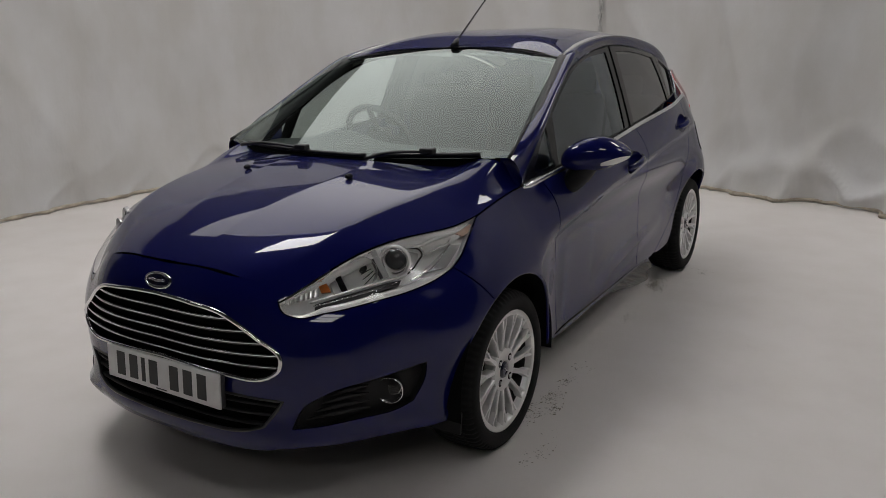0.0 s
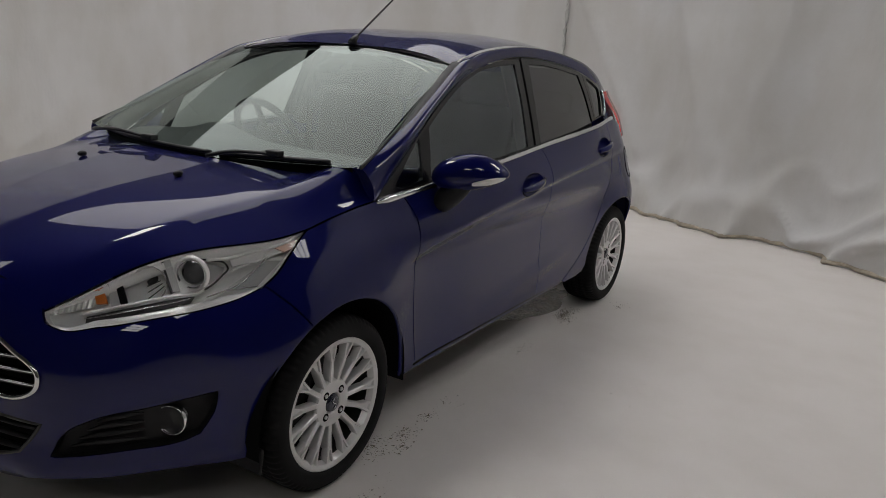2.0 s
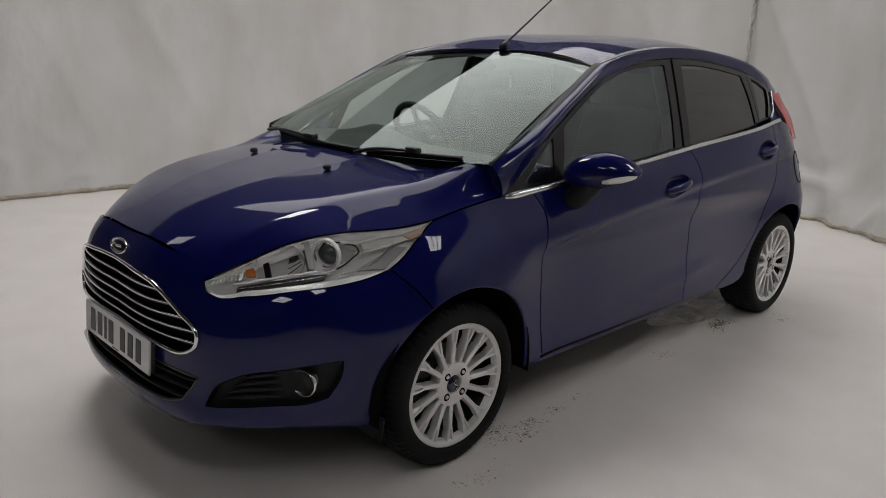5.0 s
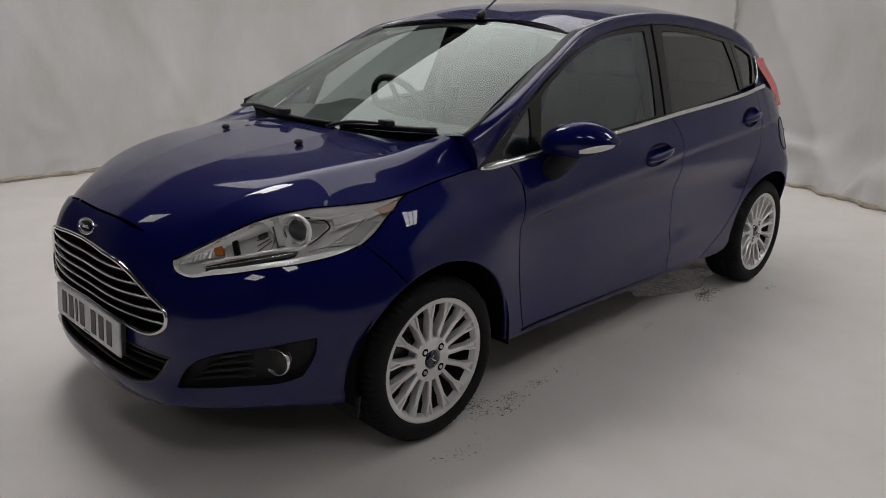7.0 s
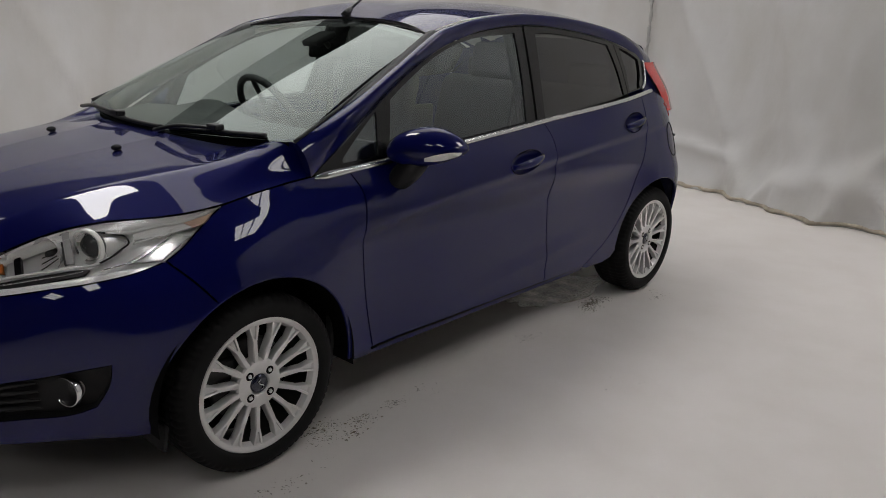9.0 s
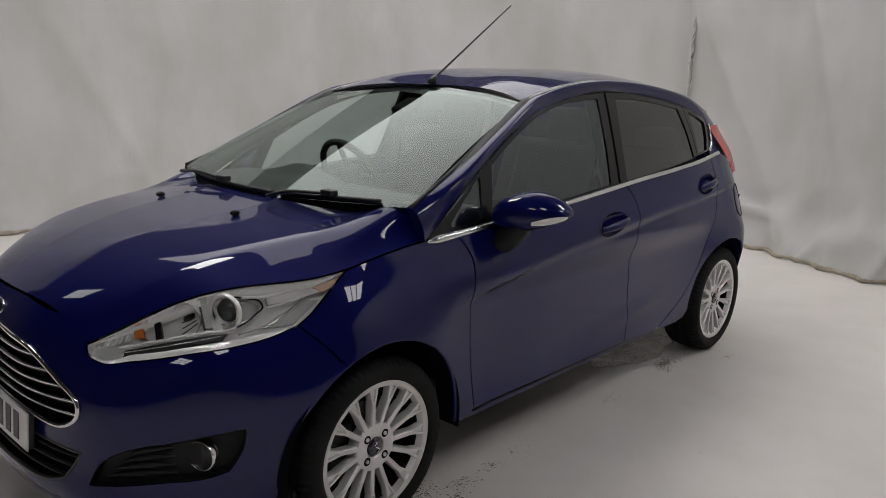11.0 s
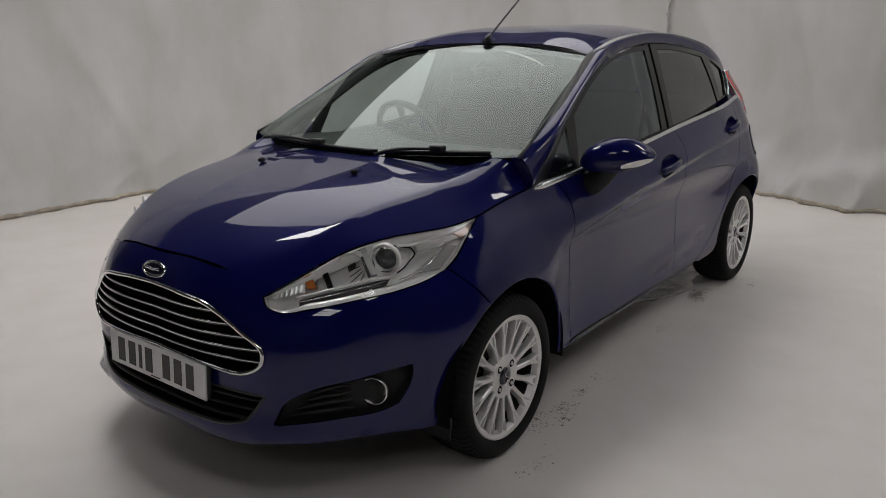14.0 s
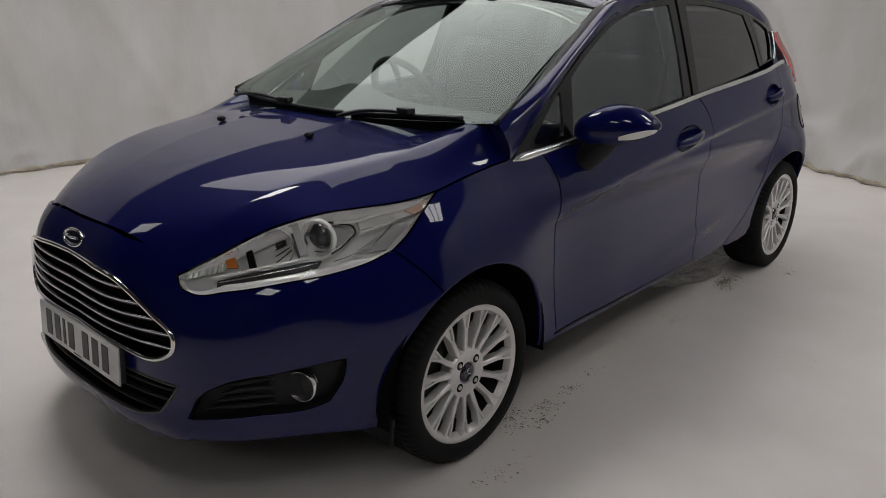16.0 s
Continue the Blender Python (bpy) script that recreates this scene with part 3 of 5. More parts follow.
grille_half = ring(polyline(on_x(GR_TOP), 0.012), polyline(on_x(GR_SIDE), 0.010), polyline(on_x(GR_LOW), 0.012))
grille_outline = both(grille_half)
low_half = ring(polyline(on_x([(0.0, 0.406), (0.25, 0.404), (0.440, 0.398)]), 0.012), polyline(on_x([(0.440, 0.398), (0.415, 0.36), (0.381, 0.314)]), 0.012),
                polyline(on_x([(0.381, 0.314), (0.335, 0.299), (0.15, 0.287), (0.0, 0.282)]), 0.012))
low_outline = both(low_half)
fog_outline = ring(polyline(on_x([(0.466, 0.314), (0.494, 0.376), (0.554, 0.419), (0.658, 0.448), (0.741, 0.468)]), 0.012),
                   polyline(on_x([(0.741, 0.468), (0.735, 0.42), (0.712, 0.351)]), 0.012),
                   polyline(on_x([(0.712, 0.351), (0.690, 0.338), (0.614, 0.331), (0.52, 0.320), (0.466, 0.314)]), 0.012))
FRONT_EDGE = polyline(on_x([(0.0, 0.764), (0.195, 0.766), (0.25, 0.759), (0.319, 0.749), (0.395, 0.721)]) + [HL_TOP[0]], 0.012)
bottom_half = polyline([(s_at(1, -0.335, 0.30), 0.30), (s_at(1, -0.34, 0.238), 0.238)], 0.012), polyline(
    [(s_at(1, -0.34, 0.238), 0.238)] + on_x([(0.60, 0.262), (0.43, 0.250), (0.383, 0.235), (0.25, 0.220), (0.0, 0.217)]), 0.015)
bumper_half = ring(FRONT_EDGE, HL_LOW, SEAM_F, ARCH_F1, *bottom_half)
front_bumper = panel("front_bumper", both(bumper_half), skin_full, PAINT, car, holes=[grille_outline, low_outline, fog_outline, [(-s, z) for s, z in fog_outline]], step=0.02)

# ---- bonnet: lofted between its middle line and its side line
_edge = [skin(*p) for p in HL_TOP + WING_LINE[1:]]
_t = [0.0]
for _a, _b in zip(_edge, _edge[1:]):
    _t.append(_t[-1] + (_b - _a).length)
_edge_at = [spline([t / _t[-1] for t in _t[::4]] + [1.0] * (0 if (len(_t) - 1) % 4 == 0 else 1), [e[k] for e in _edge[::4]] + ([_edge[-1][k]] if (len(_t) - 1) % 4 else [])) for k in range(3)]
_ts = np.array(_t) / _t[-1]
_fair = [np.polyfit(_ts, [e[k] for e in _edge], 3) for k in range(3)]
_mid_q = [0, 0.12, 0.35, 0.65, 1.0]
_mid_fit_y = np.polyfit(_mid_q, [skin(0, 0.764).y, -0.635, -0.435, -0.18, 0.052], 3)
_mid_fit_z = np.polyfit(_mid_q, [0.764, 0.826, 0.890, 0.942, 0.976], 3)


def _crease_in(q):
    return 0.205 + 0.14 * q - 0.07 * q * q


def _crease_out(q):
    return 0.93 - 0.48 * q + 0.38 * q * q


def soft_step(d, r):
    """Slope one beyond zero and none before it, rounded over r."""
    return 0.5 * (d + math.hypot(d, r))


def bonnet_at(r, q):
    """r from -1 to 1 across, q from the nose (0) to the scuttle (1)."""
    a = abs(r)
    # the crown is fair along its length; the wavy edge only bends its rim
    rim = ease((a - 0.74) / 0.26)
    x, y, z = (float(np.polyval(c, q)) * (1 - rim) + f(q) * rim for c, f in zip(_fair, _edge_at))
    yc, zc = float(np.polyval(_mid_fit_y, q)), float(np.polyval(_mid_fit_z, q))
    ci, co = _crease_in(q), _crease_out(q)
    # a flat middle panel, then a facet that leans outboard, then the flank that falls to the lamp and wing
    def fall(b):
        return 0.02 * b * b + 0.46 * soft_step(b - ci, 0.003) + 3.2 * soft_step(b - co, 0.022)
    drop = (fall(a) - fall(0)) / (fall(1) - fall(0))
    soft = a ** 4.2
    crisp = ease(q / 0.40)
    drop = soft + (drop - soft) * crisp
    # the rear corners sweep up to the pillars
    hump = ease((q - 0.66) / 0.34) * math.exp(-((a - 0.90) / 0.11) ** 2) * ease((1 - a) / 0.10)
    return Vector((x * r, yc + (y - yc) * a ** 2 + 0.020 * hump, zc + (z - zc) * drop + 0.062 * hump))


def bonnet_grid(u, v):
    """Columns that run along the pressed lines."""
    q = 0.004 + v * 0.994
    a, b = _crease_in(q), _crease_out(q)
    r = float(np.interp(abs(2 * u - 1), [0, 0.16, 0.30, 0.46, 0.58, 0.76, 1], [0, a - 0.02, a + 0.02, 0.5 * (a + b), b - 0.02, b + 0.02, 0.996]))
    return bonnet_at(r if u >= 0.5 else -r, q)


bonnet = patch("bonnet", 220, 110, bonnet_grid, PAINT, car, (0, -0.2, 0.2))
# ---- wings, doors, sills, quarters on both sides
ARCH_R1 = [(s_at(1, y, z), z) for y, z in ((2.489 + 0.325 * math.cos(radians(174 - 174 * i / 40)), 0.29 + 0.345 * math.sin(radians(174 - 174 * i / 40))) for i in range(41))]


PRESSED = [(s_at(1, y, z), z) for y in (0.25 + 0.022 * i for i in range(114)) for z in (_swage(y) + d for d in (-0.044, -0.033, -0.022, -0.011, 0.0, 0.012))]
PRESSED += [(s_at(1, y, z), z) for y in (0.95 + 0.022 * i for i in range(53)) for z in (_tuck(y) + d for d in (-0.014, -0.007, -0.002, 0.002, 0.007, 0.014))]


def cup_line(y, z):
    """Outline of a scooped handle recess."""
    s0, s1 = s_at(1, y - 0.104, z), s_at(1, y + 0.104, z)
    return [((s0 + s1) / 2 + (s1 - s0) / 2 * math.cos(w), z + 0.042 * math.sin(w) + 0.014 * math.cos(w)) for w in (2 * math.pi * i / 48 for i in range(48))]


HANDLES = [(1.29, 0.838), (2.21, 0.934)]


def lower_side(flip):
    wing = ring(back(SEAM_F), HL_OUT, WING_LINE, belt_line(0.265, 0.40), GAP_F, back(ARCH_F2))
    panel("wing", wing, skin, PAINT, car, flip=flip, folds=PRESSED)
    door = new("front_door")
    door.parent = car
    panel("door_skin", ring(belt_line(0.40, 1.47), GAP_M, back(sill_line(0.476, 1.548, 0.262, 0.255)), back(GAP_F)), skin, PAINT, door, flip=flip, folds=PRESSED, holes=[cup_line(*HANDLES[0])])
    rear = new("rear_door")
    rear.parent = car
    panel("door_skin", ring(belt_line(1.47, 2.36), GAP_R, back(sill_line(1.548, 1.86, 0.255, 0.250)), back(GAP_M)), skin, PAINT, rear, flip=flip, folds=PRESSED, holes=[cup_line(*HANDLES[1])])
    panel("sill", ring(sill_line(0.40, 1.90, 0.268, 0.262), on_y([(1.90, 0.226), (0.40, 0.232)])), skin, PAINT, car, "navy sill under the doors", flip=flip, gap=0, lift=-0.016, lip=0.02, step=0.05)
    # near-black bar stands in for the shaded gap between doors and sill
    bar("sill_gap_shade", mirror_points([skin(s_at(1, y, 0.256), 0.256) - Vector((0.006, 0, 0)) for y in (0.478 + 1.39 * i / 40 for i in range(41))], flip), 0.006, WELL, car, up=(1, 0, 0))
    quarter = ring(belt_line(2.36, 2.5), [(s_at(1, 2.75, 1.0), 1.0), (s_at(1, 2.78, 0.9), 0.9), (s_at(1, 2.79, 0.7), 0.7), (s_at(1, 2.80, 0.49), 0.49)],
                   [p for p in ARCH_R1[::-1] if p[0] < s_at(1, 2.785, 0.46)], on_y([(2.168, 0.285), (2.13, 0.250), (2.06, 0.238), (1.92, 0.238)]), back(GAP_R))
    panel("quarter_panel", quarter, skin, PAINT, car, flip=flip, folds=PRESSED)
    # lipped wheel openings
    for line, name in ((ARCH_F1[::-1] + ARCH_F2[1:], "arch_edge"), (ARCH_R1, "arch_edge")):
        pts = [skin(*p) for p in line]
        bar(name, [(flip * p.x * 0.992, p.y, p.z) for p in pts], 0.006, PAINT, car, up=(1, 0, 0))
    return door, rear


front_left, rear_left = lower_side(1)
front_right, rear_right = lower_side(-1)

# ---- tail: wraps round from quarter to quarter
_tail_y = spline([0.9, 1.1, 1.25, 1.36], [3.08, 3.02, 2.93, 2.80])


def tail_upper(s, z):
    """The upper tail, from one side (-1) round to the other (1)."""
    w = upper(2.5, z).x - 0.032 * ease((z - 1.04) / 0.16)
    x, y = w * math.sin(math.pi / 2 * abs(s)) ** 0.62, 2.5 + (_tail_y(z) - 2.5) * max(math.cos(math.pi / 2 * abs(s)), 0) ** 0.7
    return Vector((x if s >= 0 else -x, y, z))


_s_q = s_at(1, 2.80, 0.6)
_s_end = _ss[-1]
patch("rear_bumper", 64, 20, lambda u, v: (lambda p: Vector((p.x if u < 0.5 else -p.x, p.y, p.z)))(skin(_s_q + (_s_end - _s_q) * (1 - abs(2 * u - 1)), 0.20 + 0.42 * v)), PAINT, car, (0, 2.2, 0.4))
patch("tailgate", 64, 14, lambda u, v: (lambda p: Vector((p.x if u < 0.5 else -p.x, p.y, p.z)))(skin(_s_q + (_s_end - _s_q) * (1 - abs(2 * u - 1)), 0.623 + 0.36 * v)), PAINT, car, (0, 2.2, 0.7))
patch("rear_pillar", 60, 14, lambda u, v: tail_upper(2 * u - 1, 0.97 + (0.335 - 0.085 * abs(2 * u - 1) ** 3) * v), PAINT, car, (0, 2.2, 1.1))
patch("rear_window", 30, 8, lambda u, v: tail_upper((2 * u - 1) * 0.55, 1.02 + 0.24 * v) + Vector((0, 0.006, 0)), PRIVACY, car, (0, 2.2, 1.1))

# ---- roof, pillars and screen
RAIL_IN = [(0.698, 0.220, 0.995), (0.658, 0.46, 1.096), (0.612, 0.71, 1.214), (0.582, 0.930, 1.321), (0.568, 1.05, 1.352), (0.558, 1.25, 1.384), (0.553, 1.55, 1.402), (0.550, 1.9, 1.396), (0.535, 2.3, 1.360), (0.515, 2.62, 1.302), (0.50, 2.80, 1.25)]
RAIL_OUT = [(0.728, 0.255, 0.888), (0.682, 0.52, 1.045), (0.652, 0.70, 1.155), (0.622, 0.95, 1.273), (0.610, 1.10, 1.316), (0.601, 1.24, 1.345), (0.591, 1.52, 1.372), (0.588, 1.894, 1.356), (0.586, 2.287, 1.306), (0.585, 2.556, 1.236), (0.572, 2.74, 1.16)]
_rin = [spline([i / 10 for i in range(11)], [p[k] for p in RAIL_IN]) for k in range(3)]
_rout = [spline([i / 10 for i in range(11)], [p[k] for p in RAIL_OUT]) for k in range(3)]


def rail_at(t, w):
    a, b = Vector([f(t) for f in _rin]), Vector([f(t) for f in _rout])
    mid = a.lerp(b, w)
    front = ease((0.40 - t) / 0.2)
    push = Vector((0.62 + 0.26 * front, -0.12 * front, 0.72 - 0.20 * front)).normalized()
    return mid + push * ((0.036 + 0.016 * front) * (0.35 + 0.65 * ease(t / 0.09)) * (1 - 0.5 * ease((t - 0.8) / 0.2)) * (1 - (2 * w - 1) ** 2))


def glass_screen(p, q):
    """p from -1 to 1 across, q from the scuttle to the roof."""
    low = Vector((p * 0.694, 0.056 + 0.165 * p * p, 0.976 + 0.020 * p * p))
    top = Vector((p * 0.580, 1.03 - 0.100 * p * p, 1.372 - 0.052 * p * p))
    return low.lerp(top, q) + Vector((0, -0.45, 0.9)) * 0.013 * math.sin(math.pi * q)


_roof_mid = spline([1.02, 1.25, 1.6, 2.0, 2.4, 2.7, 2.9], [1.374, 1.435, 1.464, 1.460, 1.422, 1.37, 1.32])


def roof_at(p, q):
    t = 0.30 + 0.70 * q
    e = Vector([f(t) for f in _rin])
    yc = 1.02 + (2.90 - 1.02) * q
    a = abs(p)
    return Vector((e.x * p, yc + (e.y - yc) * a ** 2, _roof_mid(yc) + (e.z - _roof_mid(yc)) * a ** 3.4))


patch("roof", 48, 60, lambda u, v: roof_at((u * 2 - 1) * 0.992, 0.003 + 0.99 * v), PAINT, car, (0, 1.9, 0.8))
for _f in (1, -1):
    patch("roof_rail", 90, 10, lambda u, v: rail_at(u, v), PAINT, car, (0, 1.5, 1.0), flip=_f)
    bar("drip_strip", mirror_points([rail_at(0.30 + 0.62 * i / 50, 0.0) + Vector((-0.002, 0, -0.001)) for i in range(51)], _f), 0.005, TRIM_BLACK, car)
    bar("screen_seal", mirror_points([rail_at(0.30 * i / 30, 0.0) + Vector((-0.004, 0, 0.002)) for i in range(31)], _f), 0.0065, TRIM_BLACK, car)
windscreen = patch("windscreen", 40, 30, lambda u, v: glass_screen(u * 2 - 1, v), SCREEN, car, (0, 0.9, 0.7), "clear curved laminated windscreen")
for _f in (1, -1):
    patch("pillar_foot", 12, 6, lambda u, v: bonnet_at(0.80 + 0.196 * u, 0.998).lerp(rail_at(0.012, u), v) + Vector((0, 0, 0.004 * math.sin(math.pi * v) - 0.002)), PAINT, car, (0, 0.4, 0.6), flip=_f)
bar("screen_header_seal", [glass_screen(-1 + i / 20, 1.0) + Vector((0, 0.004, 0.002)) for i in range(41)], 0.005, TRIM_BLACK, car)

# ---- side windows, frames and bright trim
TOP_F = [(0.273, 0.890), (0.40, 0.967), (0.578, 1.082), (0.776, 1.197), (0.99, 1.287), (1.214, 1.340), (1.50, 1.368)]
TOP_R = [(1.50, 1.368), (1.70, 1.366), (1.894, 1.352), (2.10, 1.330), (2.255, 1.306)]
TOP_Q = [(2.255, 1.306), (2.42, 1.272), (2.53, 1.240), (2.572, 1.205)]


def belt_up(y0, y1, lift=0.0):
    n = max(2, int((y1 - y0) / 0.03))
    return [(y, belt(y) + lift) for y in (y0 + (y1 - y0) * i / n for i in range(n + 1))]


def side_windows(flip, front_door, rear_door):
    front_glass = ring(polyline([(0.597, 0.926), (0.622, 1.00), (0.652, 1.102)], 0.02), polyline([(0.652, 1.102), (0.766, 1.168), (0.98, 1.266), (1.16, 1.312), (1.30, 1.328), (1.428, 1.336)], 0.02),
                       polyline([(1.428, 1.336), (1.408, 1.16), (1.378, 0.996)], 0.02), back(belt_up(0.597, 1.378, 0.010)))
    sail_glass = ring(polyline([(0.40, 0.925), (0.47, 0.985), (0.575, 1.066)], 0.02), polyline([(0.575, 1.066), (0.545, 0.926)], 0.02), back(belt_up(0.40, 0.545, 0.018)))
    rear_glass = ring(polyline([(1.518, 1.000), (1.545, 1.16), (1.580, 1.338)], 0.02), polyline([(1.580, 1.338), (1.75, 1.336), (1.90, 1.325), (2.19, 1.292)], 0.02),
                      polyline([(2.19, 1.292), (2.235, 1.18), (2.255, 1.058)], 0.02), back(belt_up(1.518, 2.255, 0.002)))
    quarter_glass = ring(polyline([(2.316, 1.278), (2.42, 1.252), (2.515, 1.220)], 0.02), polyline([(2.515, 1.220), (2.50, 1.15), (2.465, 1.104)], 0.02),
                         [(2.465, 1.085), (2.33, 1.072)], polyline([(2.33, 1.072), (2.335, 1.18), (2.316, 1.278)], 0.02))
    split = polyline([(1.50, 1.368), (1.475, 1.18), (1.45, 0.990)], 0.02)
    split_r = polyline([(2.255, 1.306), (2.29, 1.18), (2.305, 1.06)], 0.02)
    panel("window_frame", ring(polyline(TOP_F, 0.02), split, back(belt_up(0.275, 1.45))), upper, GLOSS_BLACK, front_door, holes=[front_glass, sail_glass], flip=flip, lip=0.02, step=0.05)
    panel("window", front_glass, upper, SIDE_GLASS, front_door, flip=flip, lift=-0.005, lip=0, gap=-0.004, step=0.05)
    panel("sail_window", sail_glass, upper, SIDE_GLASS, front_door, flip=flip, lift=-0.005, lip=0, gap=-0.004, step=0.05)
    panel("window_frame", ring(polyline(TOP_R, 0.02), split_r, back(belt_up(1.45, 2.305)), back(split)), upper, GLOSS_BLACK, rear_door, holes=[rear_glass], flip=flip, lip=0.02, step=0.05)
    panel("window", rear_glass, upper, PRIVACY, rear_door, flip=flip, lift=-0.005, lip=0, gap=-0.004, step=0.05)
    quarter = new("quarter_window")
    quarter.parent = car
    panel("window_frame", ring(polyline(TOP_Q, 0.02), polyline([(2.572, 1.205), (2.545, 1.13), (2.50, 1.077)], 0.02), back(belt_up(2.305, 2.5)), back(split_r)), upper, GLOSS_BLACK, quarter,
          holes=[quarter_glass], flip=flip, lip=0.02, step=0.05)
    panel("window", quarter_glass, upper, PRIVACY, quarter, flip=flip, lift=-0.008, lip=0, gap=-0.003, step=0.05)
    # bright strip along the waist and up behind the quarter window
    strip = [skin(s, z - 0.006) + Vector((0.001, 0, 0)) for s, z in belt_line(0.272, 2.49)]
    bar("waist_trim", mirror_points(strip, flip), lambda t: 0.0105 * min(1, 0.25 + t * 40) + 0.004 * math.exp(-((t - 0.03) / 0.03) ** 2), SATIN_CHROME, car, "bright chrome waist strip", sides=10, up=(1, 0, 0))
    bar("quarter_trim", mirror_points([upper(y, z) + Vector((0.004, 0, 0)) for y, z in polyline([(2.485, 1.076), (2.535, 1.105), (2.562, 1.16), (2.576, 1.215)], 0.01)], flip), 0.0075, SATIN_CHROME, car, "bright chrome window trim", up=(1, 0, 0))
    # pillar gap line between the door frames
    bar("frame_gap", mirror_points([upper(y, z) + Vector((0.002, 0, 0)) for y, z in split], flip), 0.003, WELL, front_door, up=(1, 0, 0))


side_windows(1, front_left, rear_left)
side_windows(-1, front_right, rear_right)


# ---- door handles in scooped cups
def door_handle(door, y, z, flip):
    s0, s1 = s_at(1, y - 0.104, z), s_at(1, y + 0.104, z)
    rim = cup_line(y, z)
    mid_s, mid_z = (s0 + s1) / 2, z

    def bowl_at(u, v):
        k = u * 48
        i = int(k) % 48
        s, h = rim[i]
        p = skin(mid_s + (s - mid_s) * v * 1.03, mid_z + (h - mid_z) * v * 1.03)
        return Vector((p.x - 0.003 - 0.034 * (1 - v ** 3), p.y, p.z))
    patch("handle_cup", 48, 8, bowl_at, PAINT, door, (-5, y, z), "scooped recess", wrap=True, flip=flip)
    pts = []
    for i in range(17):
        t = i / 16
        p = skin(s0 + (s1 - s0) * (0.02 + 0.98 * t), z - 0.012 + 0.03 * t)
        pts.append((flip * (p.x + 0.006 + 0.026 * math.sin(math.pi * t) ** 0.7), p.y, p.z))
    bar("handle", pts, lambda t: 0.008 + 0.006 * math.sin(math.pi * t), PAINT, door, sides=10, flat=1.25)


for _f, _d1, _d2 in ((1, front_left, rear_left), (-1, front_right, rear_right)):
    door_handle(_d1, *HANDLES[0], _f)
    door_handle(_d2, *HANDLES[1], _f)


# ---- dark core that closes the body behind its openings
def core_at(u, v):
    s = (2 * u - 1) * s_at(1, -0.36, 0.5)
    p = skin(abs(s), 0.27 + 0.40 * v)
    k = Vector((p.x, p.y, 0)).normalized() if p.length else Vector((0, -1, 0))
    p = p - Vector((k.x * 0.09, k.y * 0.09, 0))
    return Vector((p.x if s >= 0 else -p.x, p.y, p.z))


patch("bumper_core", 60, 8, core_at, WELL, car, (0, 0.5, 0.4))
part("engine_tray", rounded_box((1.08, 0.80, 0.03), (0, -0.12, 0.56), 0.005), WELL, car)
part("underbody", rounded_box((1.30, 3.1, 0.05), (0, 1.30, 0.255), 0.01), WELL, car)
part("bulkhead", rounded_box((1.30, 0.04, 0.66), (0, 0.36, 0.54), 0.005), WELL, car)
for _f in (1, -1):
    for _y in (0.01, 2.489):
        lo, hi = (-8, 188) if _y < 1 else (20, 172)
        patch("wheel_liner", 30, 2, lambda u, v, y=_y, lo=lo, hi=hi: Vector((0.54 + (0.27 if y < 1 else 0.19) * v, y + 0.354 * math.cos(radians(lo + (hi - lo) * u)), 0.29 + 0.354 * math.sin(radians(lo + (hi - lo) * u)))), WELL, car, (0.6, _y, 5.0), flip=_f)
        part("inner_liner", rounded_box((0.02, 0.66, 0.42), (_f * 0.54, _y, 0.47), 0.004), WELL, car)
    part("door_lining", rounded_box((0.03, 2.0, 0.66), (_f * 0.69, 1.35, 0.55), 0.01), DASH, car)
    # mud flap behind the front wheel
    part("mud_flap", rounded_box((0.13, 0.012, 0.075), (_f * 0.73, -0.315, 0.225), 0.004, turn=pose(0, 0, 0, -8, 0, 0)), PLASTIC, car)


# ---- radiator grille
def width_at(half, z):
    """The way round at which an outline crosses a height."""
    best = 0.0
    for a, b in zip(half, half[1:]):
        if (a[1] - z) * (b[1] - z) <= 0 and a[1] != b[1]:
            best = max(best, a[0] + (b[0] - a[0]) * (z - a[1]) / (b[1] - a[1]))
    return best


grille = new("grille")
grille.parent = car
panel("grille_back", grille_outline, skin_full, WELL, grille, lift=-0.045, lip=-0.045, gap=0, step=0.05)
_rim_pts = [skin_full(*p) + Vector((0, -0.004, 0)) for p in grille_outline]
bar("grille_frame", _rim_pts, 0.0068, CHROME, grille, "bright chrome surround", closed=True, sides=10, up=(0, -1, 0.2))
for _z in (0.640, 0.606, 0.572, 0.538, 0.503):
    _w = width_at(grille_half, _z) - 0.006
    _line = [skin_full(_w * (i / 30 - 1), _z + 0.002 * math.cos(i / 30 * math.pi)) for i in range(61)]
    bar("slat", [p + Vector((0, 0.014, -0.004)) for p in _line], 0.013, GLOSS_BLACK, grille, sides=8, flat=0.55)
    bar("slat_edge", [p + Vector((0, 0.001, 0.001)) for p in _line], 0.0036, CHROME, grille, sides=6)
lower_grille = new("lower_grille")
lower_grille.parent = car
panel("grille_back", low_outline, skin_full, WELL, lower_grille, lift=-0.045, lip=-0.045, gap=0, step=0.05)
for _z in (0.378, 0.347, 0.316):
    _w = width_at(low_half, _z) - 0.004
    bar("slat", [skin_full(_w * (i / 30 - 1), _z) + Vector((0, 0.016, 0)) for i in range(61)], 0.010, PLASTIC, lower_grille, sides=8, flat=0.6)
bar("grille_lip", [skin_full(*p) + Vector((0, 0.004, 0)) for p in low_outline], 0.006, TRIM_BLACK, lower_grille, closed=True, sides=8, up=(0, -1, 0.2))

